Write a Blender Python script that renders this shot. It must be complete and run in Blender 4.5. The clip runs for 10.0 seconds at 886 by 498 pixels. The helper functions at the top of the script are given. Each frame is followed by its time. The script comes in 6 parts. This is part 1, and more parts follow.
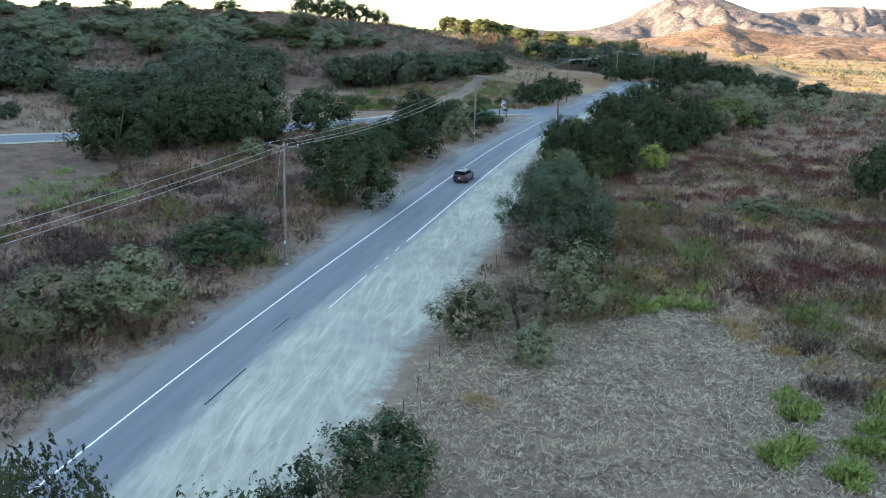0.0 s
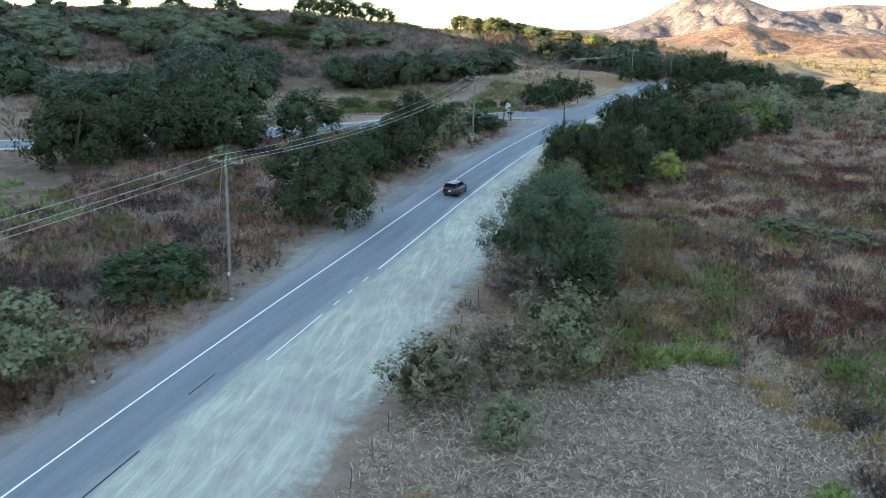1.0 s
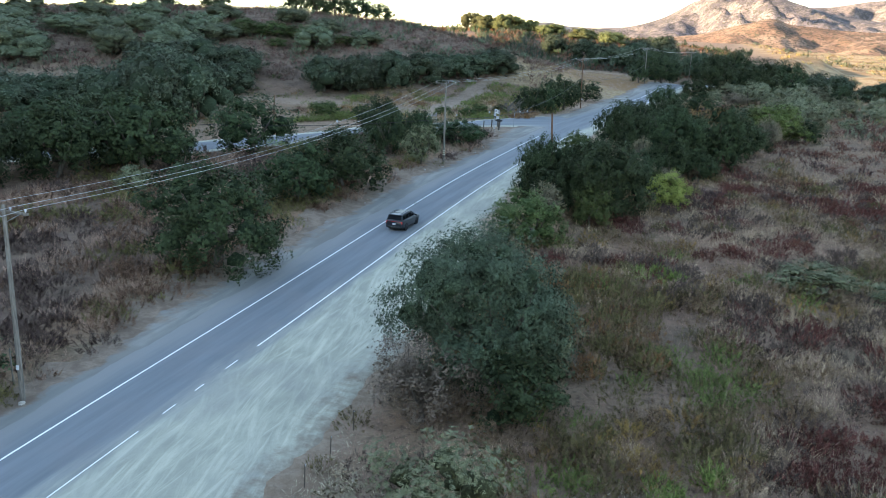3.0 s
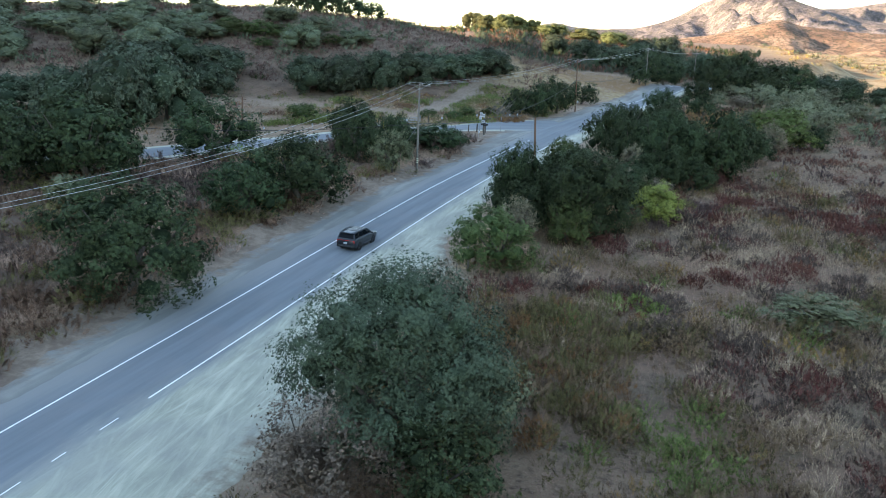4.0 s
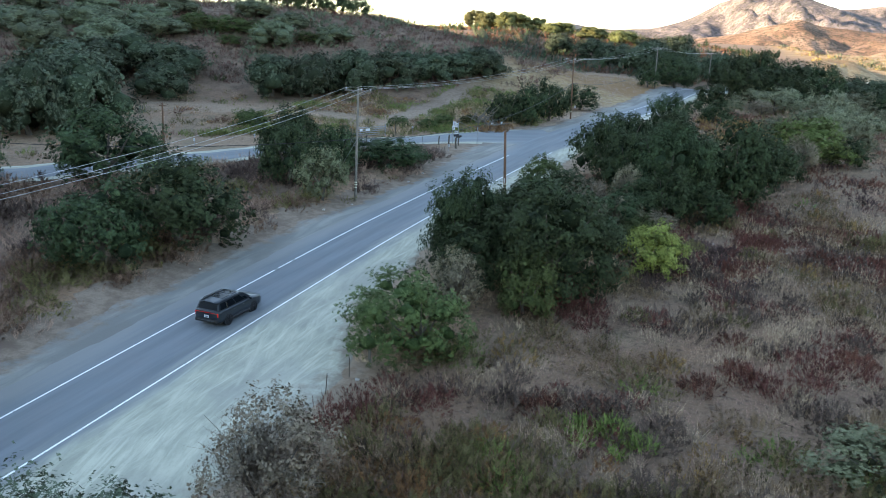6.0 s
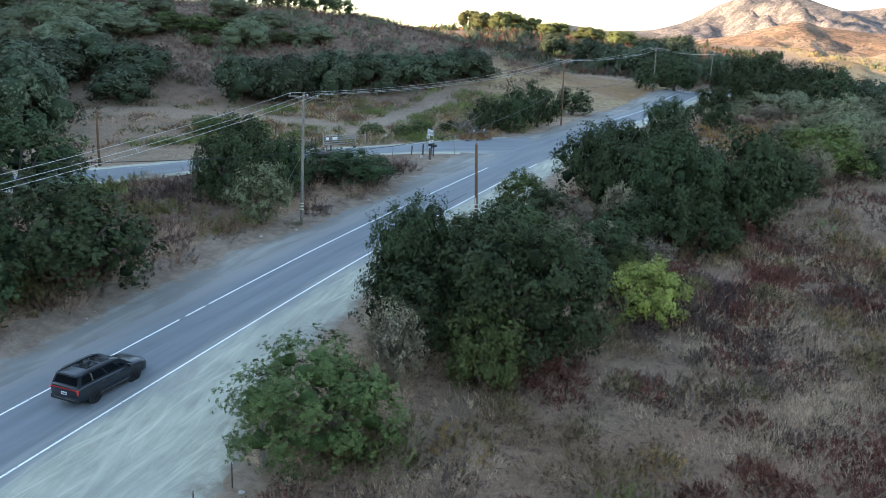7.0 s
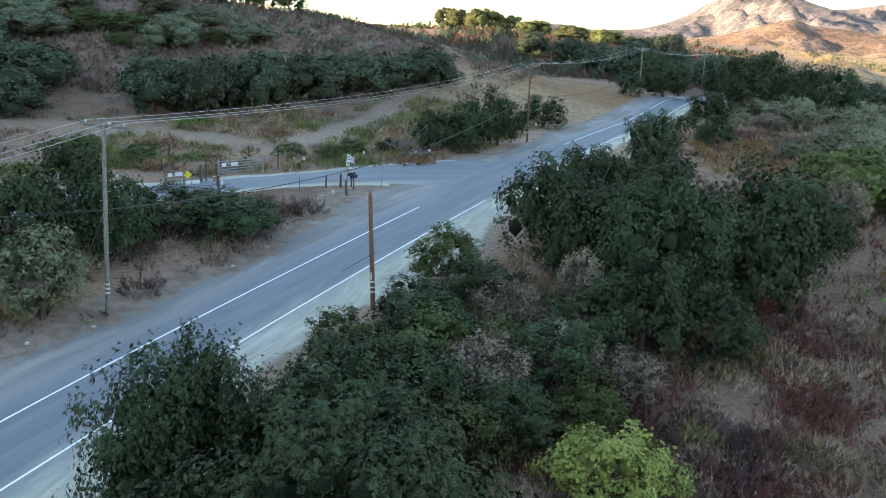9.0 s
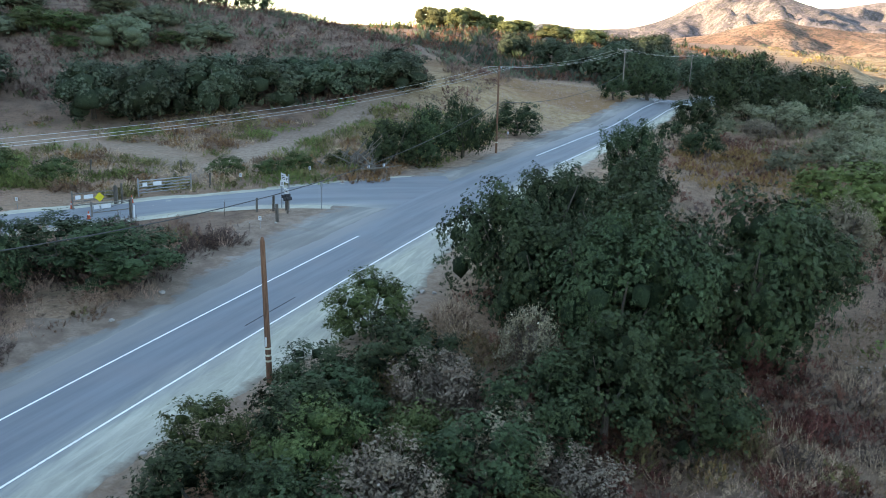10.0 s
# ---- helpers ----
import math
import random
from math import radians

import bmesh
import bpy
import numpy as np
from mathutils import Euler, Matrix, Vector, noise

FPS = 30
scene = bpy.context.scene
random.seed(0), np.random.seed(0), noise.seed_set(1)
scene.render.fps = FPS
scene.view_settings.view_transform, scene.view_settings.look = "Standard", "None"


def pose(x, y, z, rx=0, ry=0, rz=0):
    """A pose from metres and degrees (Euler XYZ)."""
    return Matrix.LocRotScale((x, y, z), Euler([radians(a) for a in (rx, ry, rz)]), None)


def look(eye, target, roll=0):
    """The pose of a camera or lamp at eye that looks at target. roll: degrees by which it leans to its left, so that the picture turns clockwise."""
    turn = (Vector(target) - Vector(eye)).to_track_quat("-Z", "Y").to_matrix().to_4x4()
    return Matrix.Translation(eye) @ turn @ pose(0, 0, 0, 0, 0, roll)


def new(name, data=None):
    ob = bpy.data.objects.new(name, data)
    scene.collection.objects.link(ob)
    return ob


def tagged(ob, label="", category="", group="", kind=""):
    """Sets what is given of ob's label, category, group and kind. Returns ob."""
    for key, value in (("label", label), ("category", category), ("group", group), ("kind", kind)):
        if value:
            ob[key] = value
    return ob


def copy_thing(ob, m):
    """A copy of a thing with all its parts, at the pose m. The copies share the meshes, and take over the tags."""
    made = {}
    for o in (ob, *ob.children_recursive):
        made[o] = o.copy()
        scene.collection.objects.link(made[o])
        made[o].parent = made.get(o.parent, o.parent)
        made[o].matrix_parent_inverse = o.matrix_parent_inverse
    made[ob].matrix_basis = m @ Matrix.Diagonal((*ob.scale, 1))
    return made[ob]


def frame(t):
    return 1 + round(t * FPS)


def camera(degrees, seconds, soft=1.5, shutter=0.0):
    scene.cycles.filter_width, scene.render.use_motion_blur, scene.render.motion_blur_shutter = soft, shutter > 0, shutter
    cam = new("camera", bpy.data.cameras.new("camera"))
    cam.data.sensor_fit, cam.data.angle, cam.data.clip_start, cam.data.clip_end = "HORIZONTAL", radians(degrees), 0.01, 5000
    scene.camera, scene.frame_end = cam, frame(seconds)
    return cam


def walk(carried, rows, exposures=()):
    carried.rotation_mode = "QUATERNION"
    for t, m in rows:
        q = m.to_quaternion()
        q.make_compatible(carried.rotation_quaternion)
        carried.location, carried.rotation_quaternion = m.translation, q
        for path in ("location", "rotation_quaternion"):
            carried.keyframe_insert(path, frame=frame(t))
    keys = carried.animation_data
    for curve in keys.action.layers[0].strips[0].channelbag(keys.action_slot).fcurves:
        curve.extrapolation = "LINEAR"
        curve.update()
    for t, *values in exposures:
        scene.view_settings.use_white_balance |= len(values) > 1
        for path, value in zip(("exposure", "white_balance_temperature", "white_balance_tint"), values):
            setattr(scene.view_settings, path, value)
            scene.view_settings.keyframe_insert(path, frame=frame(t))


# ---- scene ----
cam = camera(58.0, 10.0, 0.9)
PATH = [
    (0, (1.063, -2.93, 17.448), (0.563, -1.066, 16.922), 2.8),
    (0.5, (1.253, 2.09, 17.34), (0.732, 3.948, 16.814), 2.6),
    (1, (1.387, 7.323, 17.235), (0.845, 9.174, 16.707), 2.6),
    (1.5, (1.543, 12.265, 17.239), (0.983, 14.11, 16.709), 2.5),
    (2, (1.808, 16.956, 17.2), (1.236, 18.797, 16.669), 2.5),
    (2.5, (2.417, 21.172, 17.285), (1.831, 23.008, 16.752), 2.4),
    (4, (4.43, 33.691, 17.021), (3.813, 35.517, 16.489), 2.5),
    (4.5, (4.655, 38.235, 16.92), (4.026, 40.057, 16.388), 2.5),
    (5, (4.645, 42.985, 16.848), (4.001, 44.802, 16.315), 2.5),
    (5.5, (4.378, 48.023, 16.664), (3.729, 49.838, 16.13), 2.6),
    (7, (3.369, 63.869, 16.158), (2.717, 65.685, 15.629), 2.5),
    (7.5, (2.827, 69.295, 16.067), (2.175, 71.11, 15.538), 2.6),
    (8, (2.313, 74.737, 16.117), (1.664, 76.553, 15.587), 2.6),
    (8.5, (1.858, 80.069, 16.242), (1.218, 81.888, 15.71), 2.6),
    (9, (1.708, 85.152, 16.218), (1.079, 86.974, 15.688), 2.5),
    (9.5, (1.755, 89.953, 16.294), (1.137, 91.78, 15.764), 2.4),
    (10, (1.755, 94.709, 16.402), (1.148, 96.539, 15.873), 2.4),
]
PLAN = 1.2
EXPOSURES = ((0.0, 2.67, 8700, 10), (10.0, 2.67, 8700, 10))
walk(cam, [(t, look(Vector(eye) * PLAN, Vector(target) * PLAN, roll)) for t, eye, target, roll in PATH], EXPOSURES)

# ---- daylight: low sun, the near ground lies in the shade of the western hill ----
SUN_UP, SUN_FROM = 15.0, (-0.96, -0.28)
world = bpy.data.worlds.new("sky")
scene.world = world
world.use_nodes = True
wn = world.node_tree
sky = wn.nodes.new("ShaderNodeTexSky")
sky.sky_type, sky.sun_disc = "NISHITA", False
sky.sun_elevation, sky.sun_rotation = radians(SUN_UP), math.atan2(SUN_FROM[0], SUN_FROM[1])
sky.air_density, sky.dust_density, sky.ozone_density = 0.8, 0.1, 2.15
wn.links.new(sky.outputs["Color"], wn.nodes["Background"].inputs["Color"])
wn.nodes["Background"].inputs["Strength"].default_value = 0.15
sun_data = bpy.data.lights.new("sun", "SUN")
sun_data.energy, sun_data.angle, sun_data.color = 3.3, radians(0.6), (1.0, 0.90, 0.80)
sun = new("sun", sun_data)
sun_way = Vector((SUN_FROM[0], SUN_FROM[1], math.tan(radians(SUN_UP))))
sun.matrix_world = look(sun_way * 100, (0, 0, 0))


# ---- materials ----
class Nodes:
    """A small node builder for one material."""

    def __init__(self, name):
        self.mat = bpy.data.materials.new(name)
        self.mat.use_nodes = True
        self.tree = self.mat.node_tree
        self.bsdf = self.tree.nodes["Principled BSDF"]
        self.geo = self.tree.nodes.new("ShaderNodeNewGeometry")

    def link(self, a, b):
        self.tree.links.new(a, b)

    def put(self, value, socket):
        if hasattr(value, "is_output"):
            self.link(value, socket)
        elif isinstance(value, (tuple, list)) and len(value) == 3 and socket.type == "RGBA":
            socket.default_value = (*value, 1)
        else:
            socket.default_value = value

    def noise(self, scale, detail=4.0, rough=0.55, vector=None, distort=0.0):
        n = self.tree.nodes.new("ShaderNodeTexNoise")
        n.inputs["Scale"].default_value, n.inputs["Detail"].default_value = scale, detail
        n.inputs["Roughness"].default_value, n.inputs["Distortion"].default_value = rough, distort
        self.link(vector or self.geo.outputs["Position"], n.inputs["Vector"])
        return n.outputs["Fac"]

    def stretch(self, vector, scale):
        n = self.tree.nodes.new("ShaderNodeMapping")
        n.inputs["Scale"].default_value = scale
        self.link(vector, n.inputs["Vector"])
        return n.outputs["Vector"]

    def turned(self, vector, degrees):
        n = self.tree.nodes.new("ShaderNodeMapping")
        n.inputs["Rotation"].default_value = (0, 0, radians(degrees))
        self.link(vector, n.inputs["Vector"])
        return n.outputs["Vector"]

    def warp(self, vector, scale, amount):
        """The vector, bent by a slow noise."""
        n = self.tree.nodes.new("ShaderNodeTexNoise")
        n.inputs["Scale"].default_value, n.inputs["Detail"].default_value = scale, 1.0
        self.link(vector, n.inputs["Vector"])
        m = self.tree.nodes.new("ShaderNodeVectorMath")
        m.operation = "MULTIPLY_ADD"
        self.link(n.outputs["Color"], m.inputs[0])
        m.inputs[1].default_value = (amount, amount, 0)
        self.link(vector, m.inputs[2])
        return m.outputs["Vector"]

    def ramp(self, fac, lo, hi):
        n = self.tree.nodes.new("ShaderNodeMapRange")
        n.interpolation_type = "SMOOTHSTEP"
        self.link(fac, n.inputs["Value"])
        n.inputs["From Min"].default_value, n.inputs["From Max"].default_value = lo, hi
        return n.outputs["Result"]

    def mix(self, fac, a, b):
        n = self.tree.nodes.new("ShaderNodeMix")
        n.data_type = "RGBA"
        self.put(fac, n.inputs[0])
        self.put(a, n.inputs[6])
        self.put(b, n.inputs[7])
        return n.outputs[2]

    def times(self, a, b, kind="MULTIPLY"):
        n = self.tree.nodes.new("ShaderNodeMath")
        n.operation = kind
        self.put(a, n.inputs[0])
        self.put(b, n.inputs[1])
        return n.outputs[0]

    def attribute(self, name):
        n = self.tree.nodes.new("ShaderNodeAttribute")
        n.attribute_name = name
        return n

    def uv(self):
        return self.tree.nodes.new("ShaderNodeTexCoord").outputs["UV"]

    def split(self, vector):
        n = self.tree.nodes.new("ShaderNodeSeparateXYZ")
        self.link(vector, n.inputs[0])
        return n.outputs

    def object_random(self):
        return self.tree.nodes.new("ShaderNodeObjectInfo").outputs["Random"]

    def finish(self, colour, rough=0.8, bump=None, strength=0.4, distance=0.05, metal=0.0, specular=0.3):
        self.put(colour, self.bsdf.inputs["Base Color"])
        self.put(rough, self.bsdf.inputs["Roughness"])
        self.bsdf.inputs["Metallic"].default_value = metal
        self.bsdf.inputs["Specular IOR Level"].default_value = specular
        if bump is not None:
            n = self.tree.nodes.new("ShaderNodeBump")
            n.inputs["Strength"].default_value, n.inputs["Distance"].default_value = strength, distance
            self.link(bump, n.inputs["Height"])
            self.link(n.outputs["Normal"], self.bsdf.inputs["Normal"])
        return self.mat


def leaf_material(name, dark, light, dry=None, dry_share=0.0, grain_scale=5.0, lace=10.0, gap=0.485):
    """Foliage: colour varies by leaf, by plant and in soft patches."""
    n = Nodes(name)
    island = n.geo.outputs["Random Per Island"]
    c = n.mix(n.times(island, 0.45), dark, light)
    patch = n.ramp(n.noise(0.9, 3), 0.35, 0.65)
    c = n.mix(n.times(patch, 0.5), c, tuple(v * 1.35 for v in light))
    tone = n.attribute("tone").outputs["Fac"]
    c = n.mix(n.times(tone, 0.64), c, tuple(v * 0.55 for v in dark))
    if dry:
        c = n.mix(n.ramp(island, 1.0 - dry_share, 1.0 - dry_share * 0.6), c, dry)
    grain = n.noise(grain_scale, 4, 0.7)
    c = n.mix(n.times(n.ramp(grain, 0.42, 0.60), 0.7), c, tuple(v * 1.25 for v in light))
    own = n.tree.nodes.new("ShaderNodeHueSaturation")
    n.link(c, own.inputs["Color"])
    r = n.object_random()
    n.link(n.times(n.times(r, 0.5), 0.75, "ADD"), own.inputs["Value"])
    n.link(n.times(n.times(r, 0.05), 0.475, "ADD"), own.inputs["Hue"])
    if not lace:
        return n.finish(own.outputs["Color"], 0.85, grain, 0.8, 0.10, specular=0.05)
    # leaflets and gaps within each spray
    n.link(n.ramp(n.noise(lace, 2, 0.5), gap, gap + 0.03), n.bsdf.inputs["Alpha"])
    return n.finish(own.outputs["Color"], 0.78, grain, 0.5, 0.06, specular=0.1)


def plain(name, colour, rough=0.6, metal=0.0, vary=0.25, scale=6.0, specular=0.4):
    n = Nodes(name)
    fine = n.noise(scale, 5)
    c = n.mix(n.times(fine, vary * 2), tuple(v * 0.75 for v in colour), tuple(min(1, v * 1.25) for v in colour))
    return n.finish(c, rough, fine, 0.15, 0.01, metal, specular)


def ground_material():
    n = Nodes("dry_ground")
    cover = n.attribute("cover").outputs["Color"]
    k = n.tree.nodes.new("ShaderNodeSeparateColor")
    n.link(cover, k.inputs["Color"])
    bare, gold, scrub = k.outputs
    broad, mid, fine = n.noise(0.07, 4), n.noise(0.5, 5, 0.65), n.noise(5.0, 6, 0.7)
    clump = n.noise(1.7, 6, 0.72, None, 0.5)
    c = n.mix(n.ramp(mid, 0.3, 0.7), (0.235, 0.146, 0.094), (0.40, 0.268, 0.176))
    c = n.mix(n.ramp(broad, 0.42, 0.62), c, (0.30, 0.175, 0.108))
    c = n.mix(n.times(n.ramp(n.noise(0.16, 5, 0.6), 0.52, 0.64), 0.6), c, (0.13, 0.115, 0.065))
    c = n.mix(n.ramp(clump, 0.33, 0.53), (0.110, 0.070, 0.050), c)
    c = n.mix(n.times(n.ramp(fine, 0.45, 0.72), 0.55), c, (0.46, 0.335, 0.23))
    dirt = n.mix(n.ramp(n.noise(1.6, 6, 0.65), 0.3, 0.7), (0.27, 0.195, 0.14), (0.40, 0.31, 0.235))
    c = n.mix(bare, c, dirt)
    # matted dry straw of the mown corner
    mat = n.noise(2.3, 8, 0.78, None, 0.15)
    thatch = n.mix(n.ramp(mat, 0.36, 0.62), (0.125, 0.084, 0.060), (0.31, 0.226, 0.165))
    thatch = n.mix(n.times(n.ramp(n.noise(0.25, 4), 0.45, 0.65), 0.5), thatch, (0.33, 0.225, 0.155))
    c = n.mix(n.attribute("thatch").outputs["Fac"], c, thatch)
    grass = n.mix(n.ramp(n.noise(0.8, 6, 0.7), 0.35, 0.65), (0.30, 0.20, 0.105), (0.43, 0.31, 0.185))
    grass = n.mix(n.times(n.ramp(n.noise(0.022, 6, 0.65, n.stretch(n.geo.outputs["Position"], (0.35, 1.0, 1.0))), 0.46, 0.58), 0.8), grass, (0.25, 0.135, 0.065))
    grass = n.mix(n.times(n.ramp(n.noise(0.12, 5, 0.7), 0.52, 0.64), 0.55), grass, (0.15, 0.105, 0.055))
    c = n.mix(gold, c, grass)
    brush = n.mix(n.ramp(n.noise(0.35, 5, 0.7), 0.35, 0.65), (0.110, 0.076, 0.058), (0.235, 0.160, 0.120))
    c = n.mix(n.times(n.times(scrub, 0.8), n.ramp(mid, 0.1, 0.38)), c, brush)
    relief = n.times(fine, n.times(clump, 1.6), "ADD")
    return n.finish(c, 0.95, relief, 0.9, 0.16, specular=0.1)


def asphalt_material():
    n = Nodes("worn_asphalt")
    uv = n.uv()
    d = n.split(uv)[0]
    long = n.stretch(uv, (1.0, 0.06, 1.0))
    streak, mid, fine = n.noise(1.3, 5, 0.6, long), n.noise(0.35, 4, 0.6, uv), n.noise(60, 3, 0.6, uv)
    c = n.mix(n.ramp(streak, 0.3, 0.7), (0.146, 0.168, 0.180), (0.204, 0.229, 0.240))
    c = n.mix(n.times(n.ramp(mid, 0.4, 0.7), 0.5), c, (0.205, 0.205, 0.207))
    c = n.mix(n.times(fine, 0.25), c, (0.20, 0.20, 0.20))
    # drifted dust from both shoulders, with ragged fingers along the road
    ragged = n.times(n.times(n.noise(0.8, 5, 0.65, n.stretch(uv, (1, 0.12, 1)), 0.6), -0.5, "ADD"), 3.2)
    near = n.ramp(n.split(uv)[1], 62.0, 36.0)
    right = n.ramp(n.times(n.times(d, ragged, "ADD"), n.times(near, 0.9), "ADD"), 0.9, 3.1)
    left = n.ramp(n.times(n.times(d, -1.0), ragged, "ADD"), 1.9, 3.6)
    swept = n.times(1.0, n.attribute("swept").outputs["Fac"], "SUBTRACT")
    left = n.times(left, swept)
    c = n.mix(n.times(left, 0.7), c, (0.26, 0.255, 0.235))
    drift = dust_colour(n, uv)[0]
    c = n.mix(n.times(n.times(right, 0.95), swept), c, drift)
    return n.finish(c, 0.85, n.times(fine, streak, "ADD"), 0.25, 0.01, specular=0.25)


def swirls(n, uv):
    """Curved tyre sweeps in loose dust: crossing families of bowed streaks."""
    a = n.noise(1.7, 6, 0.66, n.stretch(n.turned(n.warp(uv, 0.10, 1.8), -8), (1.0, 0.09, 1.0)), 0.25)
    b = n.noise(2.1, 6, 0.66, n.stretch(n.turned(n.warp(uv, 0.14, 1.1), 4), (1.0, 0.07, 1.0)), 0.2)
    c = n.noise(1.3, 6, 0.64, n.stretch(n.turned(n.warp(uv, 0.08, 3.0), -20), (1.0, 0.13, 1.0)), 0.3)
    return n.times(n.times(n.ramp(a, 0.42, 0.72), n.ramp(b, 0.46, 0.76), "MAXIMUM"), n.times(n.ramp(c, 0.44, 0.74), 0.8), "MAXIMUM")


def dust_colour(n, uv):
    fine = n.noise(9.0, 6, 0.7, uv)
    c = n.mix(n.ramp(n.noise(0.5, 4, 0.6, uv), 0.35, 0.65), (0.328, 0.324, 0.258), (0.392, 0.386, 0.304))
    c = n.mix(n.times(swirls(n, uv), 0.85), c, (0.605, 0.588, 0.460))
    c = n.mix(n.times(n.ramp(n.noise(0.14, 4, 0.6, uv), 0.44, 0.66), 0.45), c, (0.31, 0.30, 0.27))
    return n.mix(n.times(n.ramp(fine, 0.5, 0.8), 0.30), c, (0.20, 0.18, 0.155)), fine


def shoulder_material():
    n = Nodes("pale_road_dust")
    uv = n.uv()
    c, fine = dust_colour(n, uv)
    # brown soil at the ragged outer edge
    edge = n.times(n.attribute("rim").outputs["Fac"], n.times(n.times(n.noise(0.8, 6, 0.7, uv), -0.5, "ADD"), 0.8), "ADD")
    c = n.mix(n.times(n.ramp(edge, 0.72, 1.02), 0.9), c, (0.235, 0.185, 0.140))
    return n.finish(c, 0.95, fine, 0.5, 0.05, specular=0.1)


def gravel_material():
    n = Nodes("packed_gravel")
    uv = n.uv()
    along, broad, fine = n.noise(0.9, 5, 0.6, n.stretch(uv, (1, 0.12, 1)), 0.8), n.noise(0.16, 4, 0.6, uv), n.noise(11.0, 6, 0.7, uv)
    c = n.mix(n.ramp(along, 0.35, 0.68), (0.205, 0.206, 0.190), (0.31, 0.303, 0.268))
    c = n.mix(n.times(n.ramp(broad, 0.42, 0.62), 0.6), c, (0.19, 0.178, 0.16))
    c = n.mix(n.times(n.ramp(fine, 0.5, 0.75), 0.4), c, (0.13, 0.12, 0.11))
    # brown soil creeps in from the verge
    soil = n.mix(n.ramp(n.noise(0.9, 5, 0.65), 0.35, 0.65), (0.19, 0.135, 0.10), (0.29, 0.22, 0.165))
    soil = n.mix(n.times(n.ramp(n.noise(7.0, 6, 0.7), 0.45, 0.7), 0.6), soil, (0.15, 0.115, 0.09))
    edge = n.times(n.attribute("rim").outputs["Fac"], n.times(n.times(n.noise(0.7, 6, 0.7, uv), -0.5, "ADD"), 1.5), "ADD")
    c = n.mix(n.ramp(edge, 0.55, 0.02), c, soil)
    return n.finish(c, 0.95, fine, 0.4, 0.03, specular=0.1)


def bank_material():
    n = Nodes("brown_bank_soil")
    fine, mid = n.noise(7.0, 6, 0.7), n.noise(0.9, 5, 0.65)
    c = n.mix(n.ramp(mid, 0.35, 0.65), (0.19, 0.135, 0.10), (0.29, 0.22, 0.165))
    c = n.mix(n.times(n.ramp(fine, 0.45, 0.7), 0.6), c, (0.15, 0.115, 0.09))
    return n.finish(c, 0.95, fine, 0.6, 0.06, specular=0.1)


def line_material():
    n = Nodes("worn_white_line_paint")
    worn = n.ramp(n.noise(5.0, 6, 0.75), 0.30, 0.46)
    c = n.mix(worn, (0.30, 0.30, 0.30), (0.85, 0.85, 0.83))
    return n.finish(c, 0.6, specular=0.3)


def mountain_material(name, low, high, brush_colour):
    n = Nodes(name)
    broad, mid, fine = n.noise(0.006, 6, 0.6), n.noise(0.035, 6, 0.72), n.noise(0.16, 4, 0.8)
    c = n.mix(n.ramp(broad, 0.4, 0.62), low, high)
    c = n.mix(n.times(n.ramp(mid, 0.44, 0.58), 0.85), c, brush_colour)
    c = n.mix(n.times(n.ramp(fine, 0.50, 0.56), 0.85), c, (0.075, 0.070, 0.048))
    return n.finish(c, 0.95, n.times(fine, mid, "ADD"), 0.7, 4.0, specular=0.05)


def wood_material(name, a, b):
    n = Nodes(name)
    long = n.noise(14, 5, 0.65, n.stretch(n.geo.outputs["Position"], (1, 1, 0.08)))
    c = n.mix(n.ramp(long, 0.3, 0.7), a, b)
    return n.finish(c, 0.85, long, 0.5, 0.01, specular=0.2)


GROUND, ASPHALT, DUST, BANK, GRAVEL = ground_material(), asphalt_material(), shoulder_material(), bank_material(), gravel_material()
PAINT = line_material()
MOUNTAIN = mountain_material("dry_mountain_brush", (0.205, 0.160, 0.150), (0.29, 0.222, 0.200), (0.105, 0.090, 0.092))
# far ridge: distance haze is painted into the base colour as blue-grey
HAZE_TINT = mountain_material("haze_tinted_far_ridge", (0.20, 0.185, 0.19), (0.26, 0.235, 0.235), (0.15, 0.14, 0.15))
RUST_HILL = mountain_material("rust_brown_hill_brush", (0.27, 0.150, 0.100), (0.34, 0.215, 0.150), (0.16, 0.095, 0.065))
OAK = leaf_material("oak_leaves", (0.013, 0.022, 0.011), (0.062, 0.088, 0.040), lace=18.0, gap=0.435, grain_scale=14.0)
OAK_SOFT = leaf_material("soft_oak_leaves", (0.028, 0.039, 0.025), (0.086, 0.108, 0.066), lace=22.0, gap=0.445, grain_scale=18.0)
OAK_FAR = leaf_material("far_oak_leaves", (0.026, 0.036, 0.023), (0.102, 0.124, 0.078), lace=11.0, gap=0.44, grain_scale=6.0)
# olive hill oaks, lightened: the open skylight up the slope is painted in
OAK_HILL_LIT = leaf_material("skylit_hill_oak_leaves", (0.056, 0.068, 0.041), (0.168, 0.188, 0.112), lace=11.0, gap=0.46, grain_scale=6.0)
OAK_GREY = leaf_material("grey_green_leaves", (0.084, 0.094, 0.052), (0.215, 0.222, 0.126), lace=20.0, gap=0.47, grain_scale=16.0)
OAK_PALE = leaf_material("pale_grey_green_leaves", (0.100, 0.108, 0.066), (0.245, 0.246, 0.150), lace=20.0, gap=0.47, grain_scale=16.0)
BUSH_GREEN = leaf_material("bright_bush_leaves", (0.032, 0.044, 0.017), (0.096, 0.118, 0.041), lace=16.0, gap=0.465, grain_scale=14.0)
BUSH_FRESH = leaf_material("fresh_bush_leaves", (0.050, 0.076, 0.022), (0.150, 0.205, 0.062), lace=16.0, gap=0.465, grain_scale=14.0)
